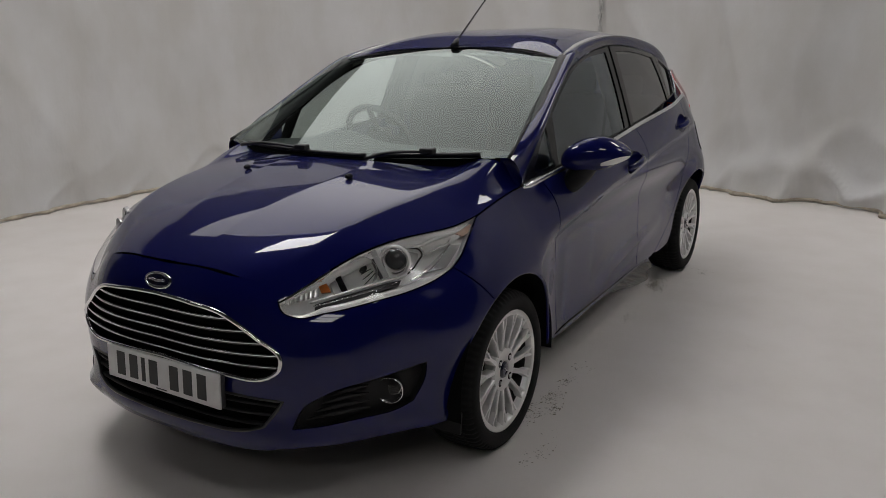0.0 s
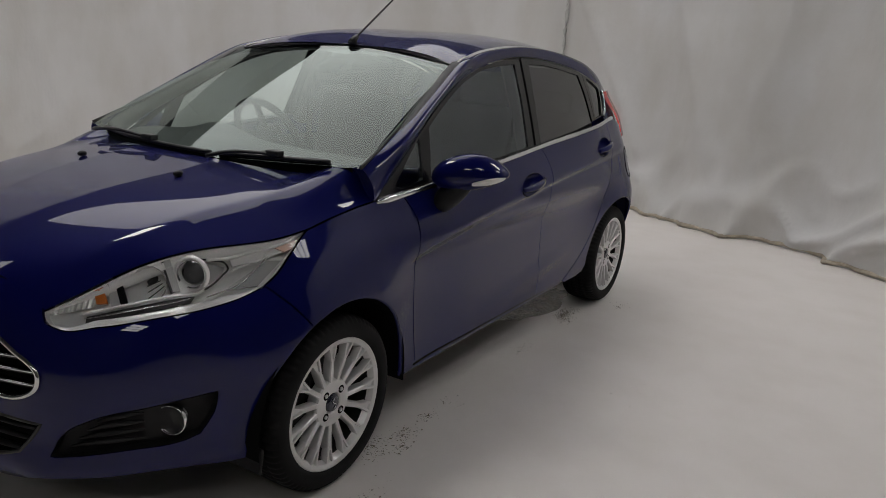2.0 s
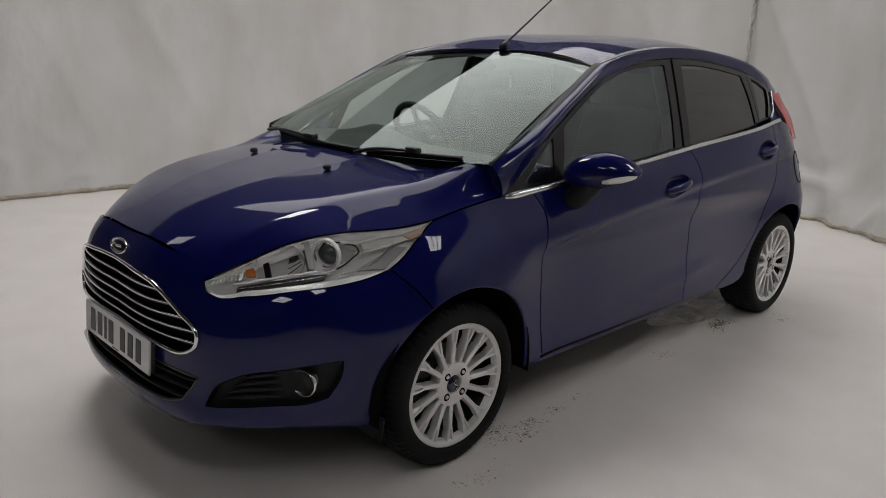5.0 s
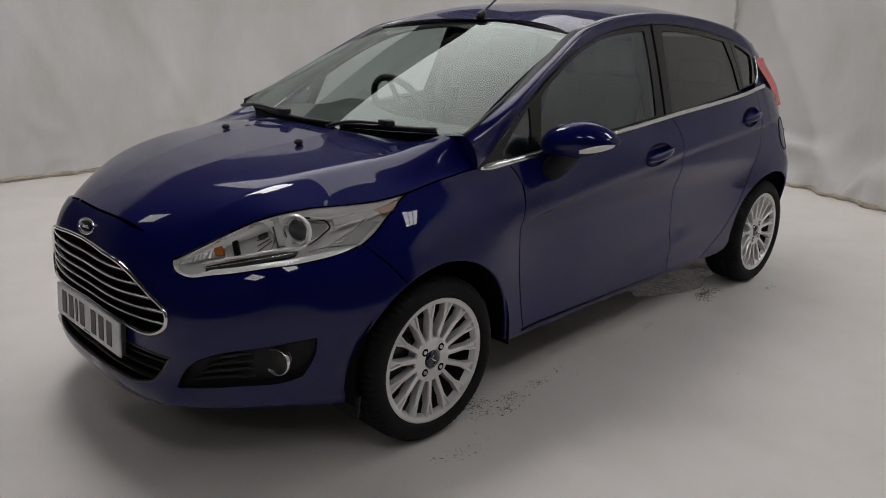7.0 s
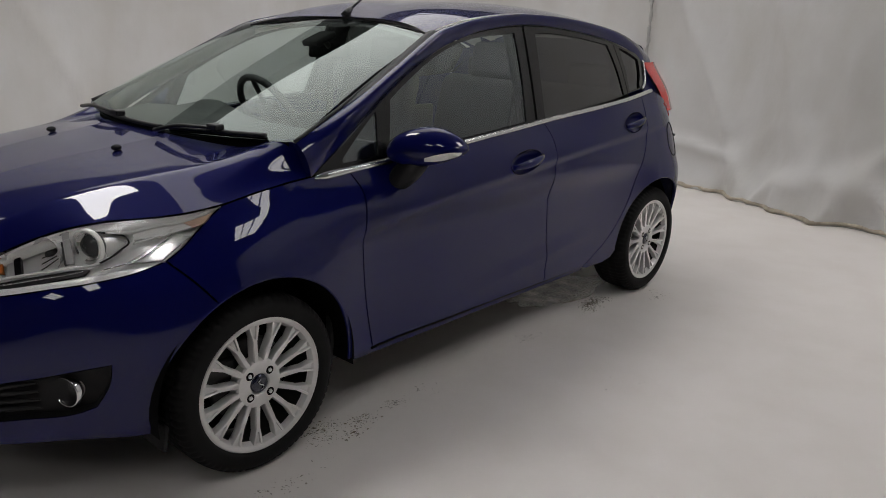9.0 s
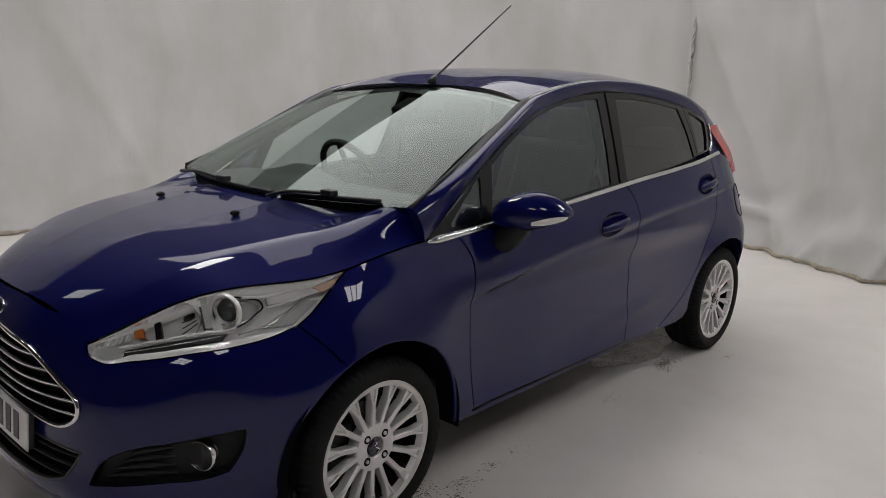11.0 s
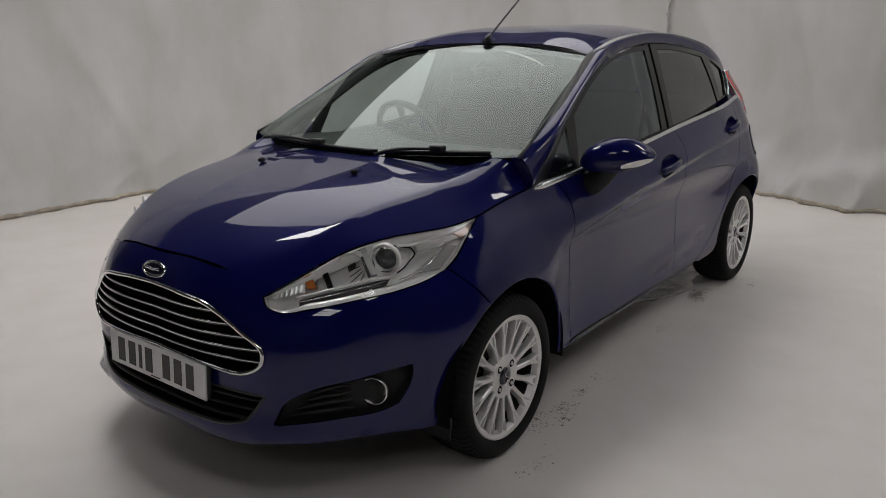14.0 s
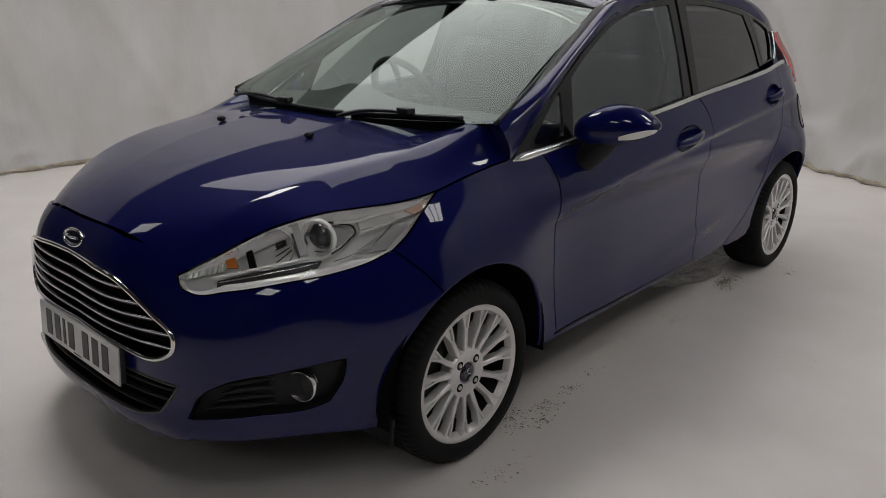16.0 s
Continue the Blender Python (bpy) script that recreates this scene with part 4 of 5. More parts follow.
# ---- number plate with plain bars for its characters
plate = new("number_plate")
plate.parent = car
plate.matrix_basis = pose(0, -0.797, 0.414, -4, 0, 0)
part("plate", rounded_box((0.52, 0.006, 0.111), (0, -0.004, 0), 0.002), WHITE_PLATE, plate, "white plate")
part("plate_holder", rounded_box((0.522, 0.014, 0.100), (0.002, 0.006, 0), 0.003), TRIM_BLACK, plate)
_x = -0.2165
for _i in range(7):
    _w = 0.022 if _i == 2 else 0.050
    part("plate_mark", rounded_box((_w * 0.78, 0.002, 0.079), (_x + _w / 2, -0.0075, 0), 0.0006), INK, plate)
    _x += _w + (0.045 if _i == 3 else 0.0115)
part("plate_mark", rounded_box((0.05, 0.002, 0.003), (0.0, -0.0075, -0.048), 0.0005), INK, plate)

# ---- oval badge
badge = new("badge")
badge.parent = car
_p = skin(0.0, 0.714)
_d = skin(0.0, 0.724) - skin(0.0, 0.704)
badge.matrix_basis = Matrix.Translation(_p + Vector((0, -0.004, 0))) @ Matrix.Rotation(-math.atan2(_d.y, _d.z), 4, "X")
_oval = [(0.056 * math.cos(w), 0.0, 0.0225 * math.sin(w)) for w in (2 * math.pi * i / 48 for i in range(48))]
bar("badge_ring", _oval, 0.0042, CHROME, badge, closed=True, sides=8, up=(0, 1, 0))
bm = bmesh.new()
bmesh.ops.create_uvsphere(bm, u_segments=32, v_segments=12, radius=1, matrix=Matrix.Diagonal((0.054, 0.006, 0.021, 1)))
part("badge_face", bm, BADGE_BLUE, badge, "dark blue oval", smooth=True)
bar("badge_mark", [(-0.034 + 0.068 * i / 20, -0.006, 0.0016 * math.sin(i / 20 * 9)) for i in range(21)], 0.0042, CHROME, badge, sides=6, up=(0, 1, 0))


# ---- fog lamps in dark surrounds
def fog_unit(flip):
    unit = new("fog_lamp")
    unit.parent = car
    panel("fog_surround", fog_outline, skin, PLASTIC, unit, flip=flip, lift=-0.028, lip=-0.028, gap=0, step=0.03)
    for k in range(4):
        z0 = 0.336 + 0.024 * k
        line = []
        for i in range(25):
            t = i / 24
            x = 0.49 + 0.020 * k + (0.630 - 0.49 - 0.020 * k) * t
            z = z0 + 0.020 * t + 0.006 * math.sin(math.pi * t)
            p = skin(s_at(0, x, z), z)
            line.append((flip * p.x, p.y + 0.020, p.z))
        bar("surround_rib", line, lambda t: 0.0075 * math.sin(math.pi * (0.08 + 0.84 * t)), PLASTIC, unit, sides=8)
    lamp = new("lamp")
    lamp.parent = unit
    lamp.matrix_basis = Matrix.Translation((flip * 0.662, -0.508, 0.396)) @ Matrix.Rotation(radians(-90 + flip * 20), 4, "Z")
    profile = [(-0.022, 0.030), (-0.010, 0.034), (0.004, 0.0375), (0.010, 0.0395), (0.0115, 0.0410), (0.009, 0.0425), (-0.004, 0.0430)]
    verts, faces = lathe(profile, 40)
    attach("lamp_ring", mesh_of("lamp_ring", verts, outward(verts, faces, (0.0, 0, 0)), CHROME), lamp, "chrome ring")
    verts, faces = lathe([(0.000, 0.001), (-0.002, 0.018), (-0.008, 0.034)], 32)
    attach("lamp_lens", mesh_of("lamp_lens", verts, outward(verts, faces, (-0.1, 0, 0)), LAMP_COVER), lamp)
    verts, faces = lathe([(-0.045, 0.001), (-0.042, 0.012), (-0.034, 0.024), (-0.022, 0.031)], 32)
    attach("lamp_bowl", mesh_of("lamp_bowl", verts, outward(verts, faces, (-0.2, 0, 0)), ALLOY), lamp)


fog_unit(1)
fog_unit(-1)


# ---- headlamps
def headlamp(flip):
    lamp = new("headlight")
    lamp.parent = car
    outline = ring(HL_TOP, back(HL_OUT), back(HL_LOW))
    panel("lamp_seal", outline, skin, GLOSS_BLACK, lamp, flip=flip, lift=-0.075, lip=-0.073, gap=0.001, step=0.03)
    panel("housing", inset(outline, 0.002), skin, LAMP_GREY, lamp, "pale grey lamp housing", flip=flip, lift=-0.036, lip=-0.032, gap=0.0, step=0.03)
    panel("cover", outline, skin, LAMP_COVER, lamp, "clear plastic cover", flip=flip, lift=0.002, lip=0, gap=0.003, step=0.025)

    def ledge(line, rows, mat, name, a=0.0, b=1.0, label=""):
        """A strip whose edges lie at their own heights and depths, to face up or down."""
        n = len(line)
        cut = line[int(a * (n - 1)):int(b * (n - 1)) + 1]
        m = len(cut) - 1

        def at(u, v):
            i = min(int(round(u * m)), m)
            s, z = cut[i]
            k = v * (len(rows) - 1)
            j = min(int(k), len(rows) - 2)
            up, lift = (rows[j][w] + (rows[j + 1][w] - rows[j][w]) * (k - j) for w in (0, 1))
            up *= min(1, 5 * i / m, 5 * (m - i) / m)
            du, dv = skin(s + 0.004, z) - skin(s - 0.004, z), skin(s, z + 0.004) - skin(s, z - 0.004)
            nrm = du.cross(dv).normalized()
            nrm = nrm if nrm.x > 0 else -nrm
            return skin(s, z + up) + nrm * lift
        patch(name, m, len(rows) - 1, at, mat, lamp, (0.3, 0.3, 0.6), label, flip=flip)

    ledge(HL_LOW, [(0.001, -0.002), (0.010, -0.005), (0.017, -0.010), (0.021, -0.026)], SILVER_EDGE, "lower_bezel", 0.04, 1.0)
    ledge(HL_TOP, [(-0.024, -0.026), (-0.020, -0.010), (-0.010, -0.012), (-0.001, -0.014)], SILVER_EDGE, "upper_bezel", 0.0, 1.0)

    def plate_of(name, points, mat, lift, label="", lip=0.012, round_by=0.02):
        panel(name, ring(on_y(points)), skin, mat, lamp, label, flip=flip, lift=lift, lip=lip, gap=0, step=round_by)

    def blade_of(name, points, radius, mat, lift, flat=1.0):
        line = []
        for s, z in polyline(on_y(points), 0.008):
            du, dv = skin(s + 0.004, z) - skin(s - 0.004, z), skin(s, z + 0.004) - skin(s, z - 0.004)
            nrm = du.cross(dv).normalized()
            nrm = nrm if nrm.x > 0 else -nrm
            p = skin(s, z) + nrm * lift
            line.append((flip * p.x, p.y, p.z))
        bar(name, line, radius, mat, lamp, sides=6, flat=flat)

    # long dark running-light bar with a bright edge over it
    plate_of("light_bar", [(-0.643, 0.664), (-0.55, 0.690), (-0.44, 0.711), (-0.425, 0.722), (-0.46, 0.722), (-0.56, 0.703), (-0.635, 0.679)], DARK_METAL, -0.016)
    blade_of("bar_edge", [(-0.640, 0.683), (-0.56, 0.708), (-0.46, 0.727), (-0.42, 0.728), (-0.36, 0.745)], 0.0042, SILVER_EDGE, -0.012)
    blade_of("bar_lip", [(-0.64, 0.674), (-0.54, 0.701), (-0.44, 0.7185)], 0.0016, CHROME, -0.0145)
    # fluted indicator chamber at the inner end
    a0, a1 = s_at(1, -0.672, 0.69), s_at(1, -0.600, 0.72)

    def flute_at(u, v):
        s = a0 + (a1 - a0) * u
        low, top = 0.668 + 0.022 * u, 0.694 + 0.056 * u
        p = skin(s, low + (top - low) * v)
        return Vector((p.x - 0.016 - 0.004 * abs(math.sin(u * math.pi * 7)), p.y + 0.014 + 0.004 * abs(math.sin(u * math.pi * 7)), p.z))
    patch("fluted_reflector", 84, 6, flute_at, REFLECTOR, lamp, (0.2, 0.3, 0.6), "fluted silver indicator reflector", flip=flip)
    # webs that part the chambers
    plate_of("chamber_web", [(-0.572, 0.708), (-0.560, 0.709), (-0.536, 0.772), (-0.549, 0.768)], GLOSS_BLACK, -0.014, "black chamber web")
    plate_of("chamber_web", [(-0.588, 0.706), (-0.573, 0.708), (-0.550, 0.768), (-0.564, 0.762)], REFLECTOR, -0.020)
    plate_of("chamber_web", [(-0.468, 0.735), (-0.452, 0.736), (-0.435, 0.806), (-0.450, 0.802)], REFLECTOR, -0.010)
    plate_of("chamber_web", [(-0.473, 0.734), (-0.468, 0.735), (-0.450, 0.802), (-0.455, 0.800)], DARK_METAL, -0.013)
    # pale panels that sweep to the outer tip
    plate_of("sweep_panel", [(-0.340, 0.728), (-0.255, 0.728), (-0.165, 0.782), (-0.205, 0.785)], REFLECTOR, -0.024, "pale silver sweep panel")
    plate_of("sweep_panel", [(-0.300, 0.776), (-0.205, 0.790), (-0.135, 0.806), (-0.120, 0.816), (-0.22, 0.806), (-0.30, 0.797)], LAMP_GREY, -0.016)
    blade_of("bright_blade", [(-0.360, 0.800), (-0.312, 0.796), (-0.24, 0.808), (-0.17, 0.816), (-0.105, 0.830)], 0.0050, SILVER_EDGE, -0.010)
    blade_of("bright_blade", [(-0.306, 0.768), (-0.255, 0.780), (-0.217, 0.788), (-0.205, 0.797)], 0.0034, SILVER_EDGE, -0.012)
    blade_of("bright_blade", [(-0.40, 0.716), (-0.30, 0.734), (-0.21, 0.786)], 0.0022, CHROME, -0.014)
    plate_of("side_marker", [(-0.172, 0.812), (-0.085, 0.829), (-0.112, 0.808), (-0.150, 0.800)], PEACH, -0.012, "pale orange reflector")

    def bowl(y, z, profile, mat, name, depth, turn=0.0, label="", sides=32, crisp=False):
        p = skin(s_at(1, y, z), z)
        verts, faces = lathe(profile, sides)
        m = Matrix.Translation((flip * (p.x - 0.026), p.y + depth - 0.006, p.z)) @ Matrix.Rotation(radians(-90 + flip * turn), 4, "Z")
        verts = [m @ v for v in verts]
        attach(name, mesh_of(name, verts, faces, mat, not crisp), lamp, label)

    bowl(-0.406, 0.764, [(0.020, 0.050), (0.030, 0.049), (0.034, 0.045), (0.030, 0.042), (0.018, 0.041)], SILVER_EDGE, "projector_flange", 0.030, 24, "bright projector flange", 40)
    bowl(-0.406, 0.764, [(0.018, 0.041), (0.026, 0.0405), (0.030, 0.0385), (0.026, 0.036)], CHROME, "projector_ring", 0.030, 24, "", 40)
    bowl(-0.406, 0.764, [(0.034, 0.001), (0.032, 0.014), (0.026, 0.025), (0.014, 0.034), (0.0, 0.037)], GLASS_DARK, "projector_lens", 0.030, 24, "dark glass projector lens", 40)
    bowl(-0.503, 0.745, [(-0.040, 0.004), (-0.034, 0.018), (-0.014, 0.034), (0.012, 0.045), (0.014, 0.048)], REFLECTOR, "reflector", 0.034, 22, "faceted silver reflector bowl", 14, True)
    bowl(-0.503, 0.745, [(0.004, 0.001), (0.002, 0.008), (-0.03, 0.010)], DARK_METAL, "bulb_cap", 0.026, 22)
    for k in range(3):
        blade_of("bowl_rib", [(-0.520 + 0.006 * k, 0.722 + 0.013 * k), (-0.497 + 0.004 * k, 0.736 + 0.010 * k), (-0.478, 0.748 + 0.006 * k)], 0.0016, DARK_METAL, -0.012)
    bowl(-0.588, 0.726, [(-0.03, 0.004), (-0.02, 0.014), (0.000, 0.023), (0.004, 0.026)], REFLECTOR, "indicator_bowl", 0.030, 8, "", 12, True)
    plate_of("indicator_shield", [(-0.607, 0.708), (-0.590, 0.710), (-0.578, 0.744), (-0.594, 0.742)], AMBER, -0.013, "amber indicator shield", lip=0.008)
    bowl(-0.592, 0.722, [(0.012, 0.001), (0.009, 0.008), (-0.02, 0.012)], AMBER, "indicator_bulb", 0.026, 8, "amber bulb")
    # pointed dark frame round the projector, with a bright facet in its point
    plate_of("projector_facet", [(-0.372, 0.742), (-0.335, 0.756), (-0.318, 0.777), (-0.345, 0.790), (-0.372, 0.792)], REFLECTOR, -0.022, lip=0.006)
    blade_of("projector_frame", [(-0.425, 0.800), (-0.385, 0.803), (-0.343, 0.795), (-0.316, 0.783), (-0.314, 0.774), (-0.338, 0.757), (-0.368, 0.742), (-0.398, 0.732)], 0.0028, GLOSS_BLACK, -0.010)


headlamp(1)
headlamp(-1)


# ---- wheels: multi-spoke alloys
def build_wheel():
    wheel = new("wheel")
    tyre_profile = [(-0.085, 0.205), (-0.097, 0.225), (-0.100, 0.248), (-0.094, 0.272), (-0.080, 0.284), (-0.055, 0.2895),
                    (-0.050, 0.2895), (-0.048, 0.283), (-0.042, 0.283), (-0.040, 0.2905), (-0.006, 0.2905), (-0.004, 0.284), (0.004, 0.284), (0.006, 0.2905),
                    (0.040, 0.2905), (0.042, 0.283), (0.048, 0.283), (0.050, 0.2895), (0.062, 0.2885), (0.080, 0.284), (0.090, 0.275), (0.094, 0.266), (0.098, 0.262), (0.100, 0.248), (0.1005, 0.236), (0.099, 0.228), (0.096, 0.221), (0.088, 0.2145), (0.080, 0.209)]
    sides = 288
    tyre_profile = [(x, r if r < 0.24 else 0.24 + (r - 0.24) * 0.91) for x, r in tyre_profile]
    verts, faces = lathe(tyre_profile, sides)
    n = len(tyre_profile)
    for i in range(sides):
        if i % 4 == 0:
            for k in (4, 5, 6, 9, 10, 13, 14, 17, 18, 19, 20):
                v = verts[i * n + k]
                verts[i * n + k] = Vector((v.x, v.y * 0.972, v.z * 0.972))
    attach("tyre", mesh_of("tyre", verts, [f[::-1] for f in faces], RUBBER), wheel, "black rubber tyre")
    # rim: barrel, lip and spokes cast in one
    # the barrel's darker metal stands in for shade inside the wheel
    barrel, inner = lathe([(-0.085, 0.206), (-0.06, 0.190), (0.03, 0.186), (0.066, 0.1895)], 96)
    attach("barrel", mesh_of("barrel", barrel, [f[::-1] for f in inner], DARK_METAL), wheel, "rim barrel in darker metal for the shade behind the spokes")
    profile = [(0.066, 0.1895), (0.078, 0.194), (0.0865, 0.1985), (0.0905, 0.2055), (0.0915, 0.2125), (0.0895, 0.2170), (0.082, 0.218)]
    verts, faces = lathe(profile, 96)
    faces = [f[::-1] for f in faces]
    spokes = 15

    def dish(r):
        return 0.074 + 0.013 * ease((r - 0.05) / 0.16) - 0.004 * ease((0.075 - r) / 0.03)

    def blade(angle, r0, r1, w0, w1, skew0, skew1, top, depth, steps=6):
        """One tapering rib from the hub to the lip."""
        base = len(verts)
        ca, sa = math.cos(angle), math.sin(angle)
        for i in range(steps + 1):
            t = i / steps
            r = r0 + (r1 - r0) * t
            w = w0 + (w1 - w0) * t
            k = skew0 + (skew1 - skew0) * t
            x = dish(r) + top
            for off, dx in ((-w * 1.1, -depth), (-w, -0.004), (-w * 0.7, 0.0), (w * 0.7, 0.0), (w, -0.004), (w * 1.1, -depth)):
                a, b = r, k + off
                verts.append(Vector((x + dx, a * ca - b * sa, a * sa + b * ca)))
        for i in range(steps):
            for k in range(5):
                p = base + i * 6 + k
                faces.append((p, p + 1, p + 7, p + 6))

    for i in range(spokes):
        a = 2 * math.pi * i / spokes
        blade(a, 0.066, 0.156, 0.0090, 0.0082, 0, 0, 0.0, 0.030)
        blade(a, 0.148, 0.2015, 0.0042, 0.0046, -0.0036, -0.0150, 0.0, 0.026, 4)
        blade(a, 0.148, 0.2015, 0.0042, 0.0046, 0.0036, 0.0150, 0.0, 0.026, 4)
        blade(a, 0.150, 0.199, 0.0024, 0.0110, 0, 0, -0.007, 0.012, 4)
    hub = [(0.036, 0.081), (0.068, 0.079), (0.0745, 0.075), (0.0762, 0.068), (0.0755, 0.036), (0.072, 0.0325), (0.064, 0.031), (0.064, 0.001)]
    hv, hf = lathe(hub, 64)
    k = len(verts)
    verts += hv
    faces += [tuple(i + k for i in f[::-1]) for f in hf]
    cast = mesh_of("rim", verts, faces, ALLOY)
    cast.set_sharp_from_angle(angle=radians(28))
    attach("rim", cast, wheel, "silver multi-spoke alloy rim")
    for k in range(4):
        a = radians(45 + 90 * k)
        bv, bf = lathe([(0.0805, 0.0005), (0.0805, 0.0062), (0.074, 0.0078), (0.06, 0.0078)], 6)
        bv = [v + Vector((0, 0.051 * math.cos(a), 0.051 * math.sin(a))) for v in bv]
        attach("wheel_nut", mesh_of("wheel_nut", bv, [f[::-1] for f in bf], ALLOY, False), wheel)
        # flat black ring on the hub paints the shade of a sunk socket
        bv, bf = lathe([(0.0768, 0.006), (0.0772, 0.0135)], 24)
        bv = [v + Vector((0, 0.051 * math.cos(a), 0.051 * math.sin(a))) for v in bv]
        attach("nut_well_shade", mesh_of("nut_well_shade", bv, [f[::-1] for f in bf], WELL, False), wheel)
    cv, cf = lathe([(0.0795, 0.0005), (0.0790, 0.018), (0.077, 0.027), (0.068, 0.0305)], 40)
    attach("centre_cap", mesh_of("centre_cap", cv, [f[::-1] for f in cf], BADGE_BLUE), wheel, "dark blue centre cap")
    verts, faces = tube([(0.0805, 0.0005 + 0.010 * math.sin(i / 8 * 6.3), -0.017 + 0.034 * i / 8) for i in range(9)], 0.0022, 6)
    attach("cap_mark", mesh_of("cap_mark", verts, [f[::-1] for f in faces], CHROME), wheel)
    dv, df = lathe([(0.0, 0.135), (0.012, 0.135), (0.014, 0.125), (0.014, 0.065)], 48)
    attach("brake_disc", mesh_of("brake_disc", dv, [f[::-1] for f in df], DARK_METAL), wheel)
    part("brake_caliper", rounded_box((0.06, 0.12, 0.07), (0.0, -0.11, 0.06), 0.012, turn=None), DARK_METAL, wheel)
    bv, bf = lathe([(-0.03, 0.186), (-0.03, 0.001)], 48)
    attach("backing_plate", mesh_of("backing_plate", bv, [f[::-1] for f in bf], WELL), wheel)
    return wheel


_wheel = build_wheel()
_wheel.parent = car
_wheel.matrix_basis = pose(0.714, 0, 0.286, 0, 0, 0)
for _m in (pose(0.712, 2.489, 0.286, 8, 0, 0), pose(-0.714, 0, 0.286, 10, 0, 180), pose(-0.712, 2.489, 0.286, 0, 0, 180)):
    copy_thing(_wheel, _m)


# ---- door mirrors
def door_mirror(flip):
    unit = new("door_mirror")
    unit.parent = car

    def shell(u, v):
        a, b = 2 * math.pi * u, math.pi * (v - 0.5)
        ca, sa, cb, sb = math.cos(a), math.sin(a), math.cos(b), math.sin(b)
        p = lambda w, e: math.copysign(abs(w) ** e, w)
        x = 0.122 * p(cb, 0.9) * p(ca, 0.85)
        y = 0.072 * p(cb, 0.9) * p(sa, 0.8)
        z = 0.071 * p(sb, 0.9)
        z *= 1.0 - 0.50 * max(0, x / 0.122) ** 1.6
        z *= 1.0 if z > 0 else 0.84
        z += 0.010 * x / 0.122 - 0.008 * (x / 0.122) ** 2
        if y > 0.045:
            y = 0.045
        return Vector((flip * (0.868 + x), 0.635 + y + 0.42 * x, 0.962 + z + 0.10 * y))
    patch("mirror_shell", 48, 24, shell, PAINT, unit, (flip * 0.868, 0.63, 0.962), "navy painted mirror shell")
    part("mirror_glass", rounded_box((0.15, 0.004, 0.075), (flip * 0.860, 0.682, 0.966), 0.001, turn=pose(0, 0, 0, 0, 0, flip * 22)), CHROME, unit)

    def lens_at(u, v):
        tall = 0.20 * math.sin(math.pi * min(1, 0.12 + 0.68 * u))
        p = shell(0.790 + 0.185 * u, 0.37 + 0.06 * u + (v - 0.5) * tall)
        c = Vector((flip * 0.868, 0.635, 0.962))
        return c + (p - c) * 1.02
    patch("indicator", 20, 6, lens_at, SILVER_EDGE, unit, (flip * 0.868, 0.66, 0.962), "pale indicator lens")
    stalk = [(flip * 0.745, 0.600, 0.812), (flip * 0.772, 0.602, 0.845), (flip * 0.81, 0.615, 0.885), (flip * 0.845, 0.632, 0.930)]
    bar("mirror_arm", polyline(stalk, 0.01), lambda t: 0.030 + 0.028 * math.sin(math.pi * min(1, 0.15 + 0.6 * t)), PLASTIC, unit, sides=14, flat=0.75)


door_mirror(1)
door_mirror(-1)

# ---- scuttle, wipers, washers
patch("scuttle", 48, 8, lambda u, v: bonnet_at((2 * u - 1) * 0.90, 0.995).lerp(glass_screen((2 * u - 1) * 0.95, 0.03), v) + Vector((0, 0, -0.03 * math.sin(math.pi * v) - 0.010)), WELL, car, (0, 0.1, 0.5), "black plastic scuttle")


def wiper(x_pivot, x_tip, lift):
    unit = new("wiper")
    unit.parent = car
    p0 = glass_screen(x_pivot / 0.694, 0.0) + Vector((0, -0.045, 0.012))
    line, blade_line = [], []
    for i in range(25):
        t = i / 24
        x = x_pivot + (x_tip - x_pivot) * t
        g = glass_screen(x / 0.694, 0.008 + lift * math.sin(math.pi * min(1, t * 0.6 + 0.2)))
        blade_line.append(g + Vector((0, -0.010, 0.012)))
    mid = blade_line[13] + Vector((0, -0.004, 0.012))
    bar("wiper_arm", polyline([tuple(p0), tuple(p0.lerp(mid, 0.35) + Vector((0, -0.01, 0.012))), tuple(mid)], 0.02), lambda t: 0.011 - 0.004 * t, TRIM_BLACK, unit, sides=8, flat=0.7)
    bar("wiper_blade", blade_line, 0.0095, TRIM_BLACK, unit, sides=6, flat=0.8)
    bar("blade_edge", [b + Vector((0, 0.006, -0.010)) for b in blade_line], 0.004, RUBBER, unit, sides=6)
    bm = rounded_box((0.055, 0.035, 0.020), mid + Vector((0, 0, 0.003)), 0.005)
    part("blade_clip", bm, TRIM_BLACK, unit)


wiper(-0.50, 0.17, 0.008)
wiper(0.20, 0.600, 0.012)
for _f in (1, -1):
    bm = bmesh.new()
    bmesh.ops.create_uvsphere(bm, u_segments=16, v_segments=10, radius=1, matrix=Matrix.Translation((_f * 0.245, -0.13, 0.952)) @ Matrix.Diagonal((0.012, 0.017, 0.010, 1)))
    part("washer_jet", bm, PLASTIC, car, smooth=True)

# ---- aerial
aerial = new("aerial")
aerial.parent = car
bar("aerial_base", [(0, 1.03, 1.378), (0, 1.045, 1.398), (0, 1.062, 1.412)], lambda t: 0.022 - 0.012 * t, TRIM_BLACK, aerial, sides=12, up=(1, 0, 0))
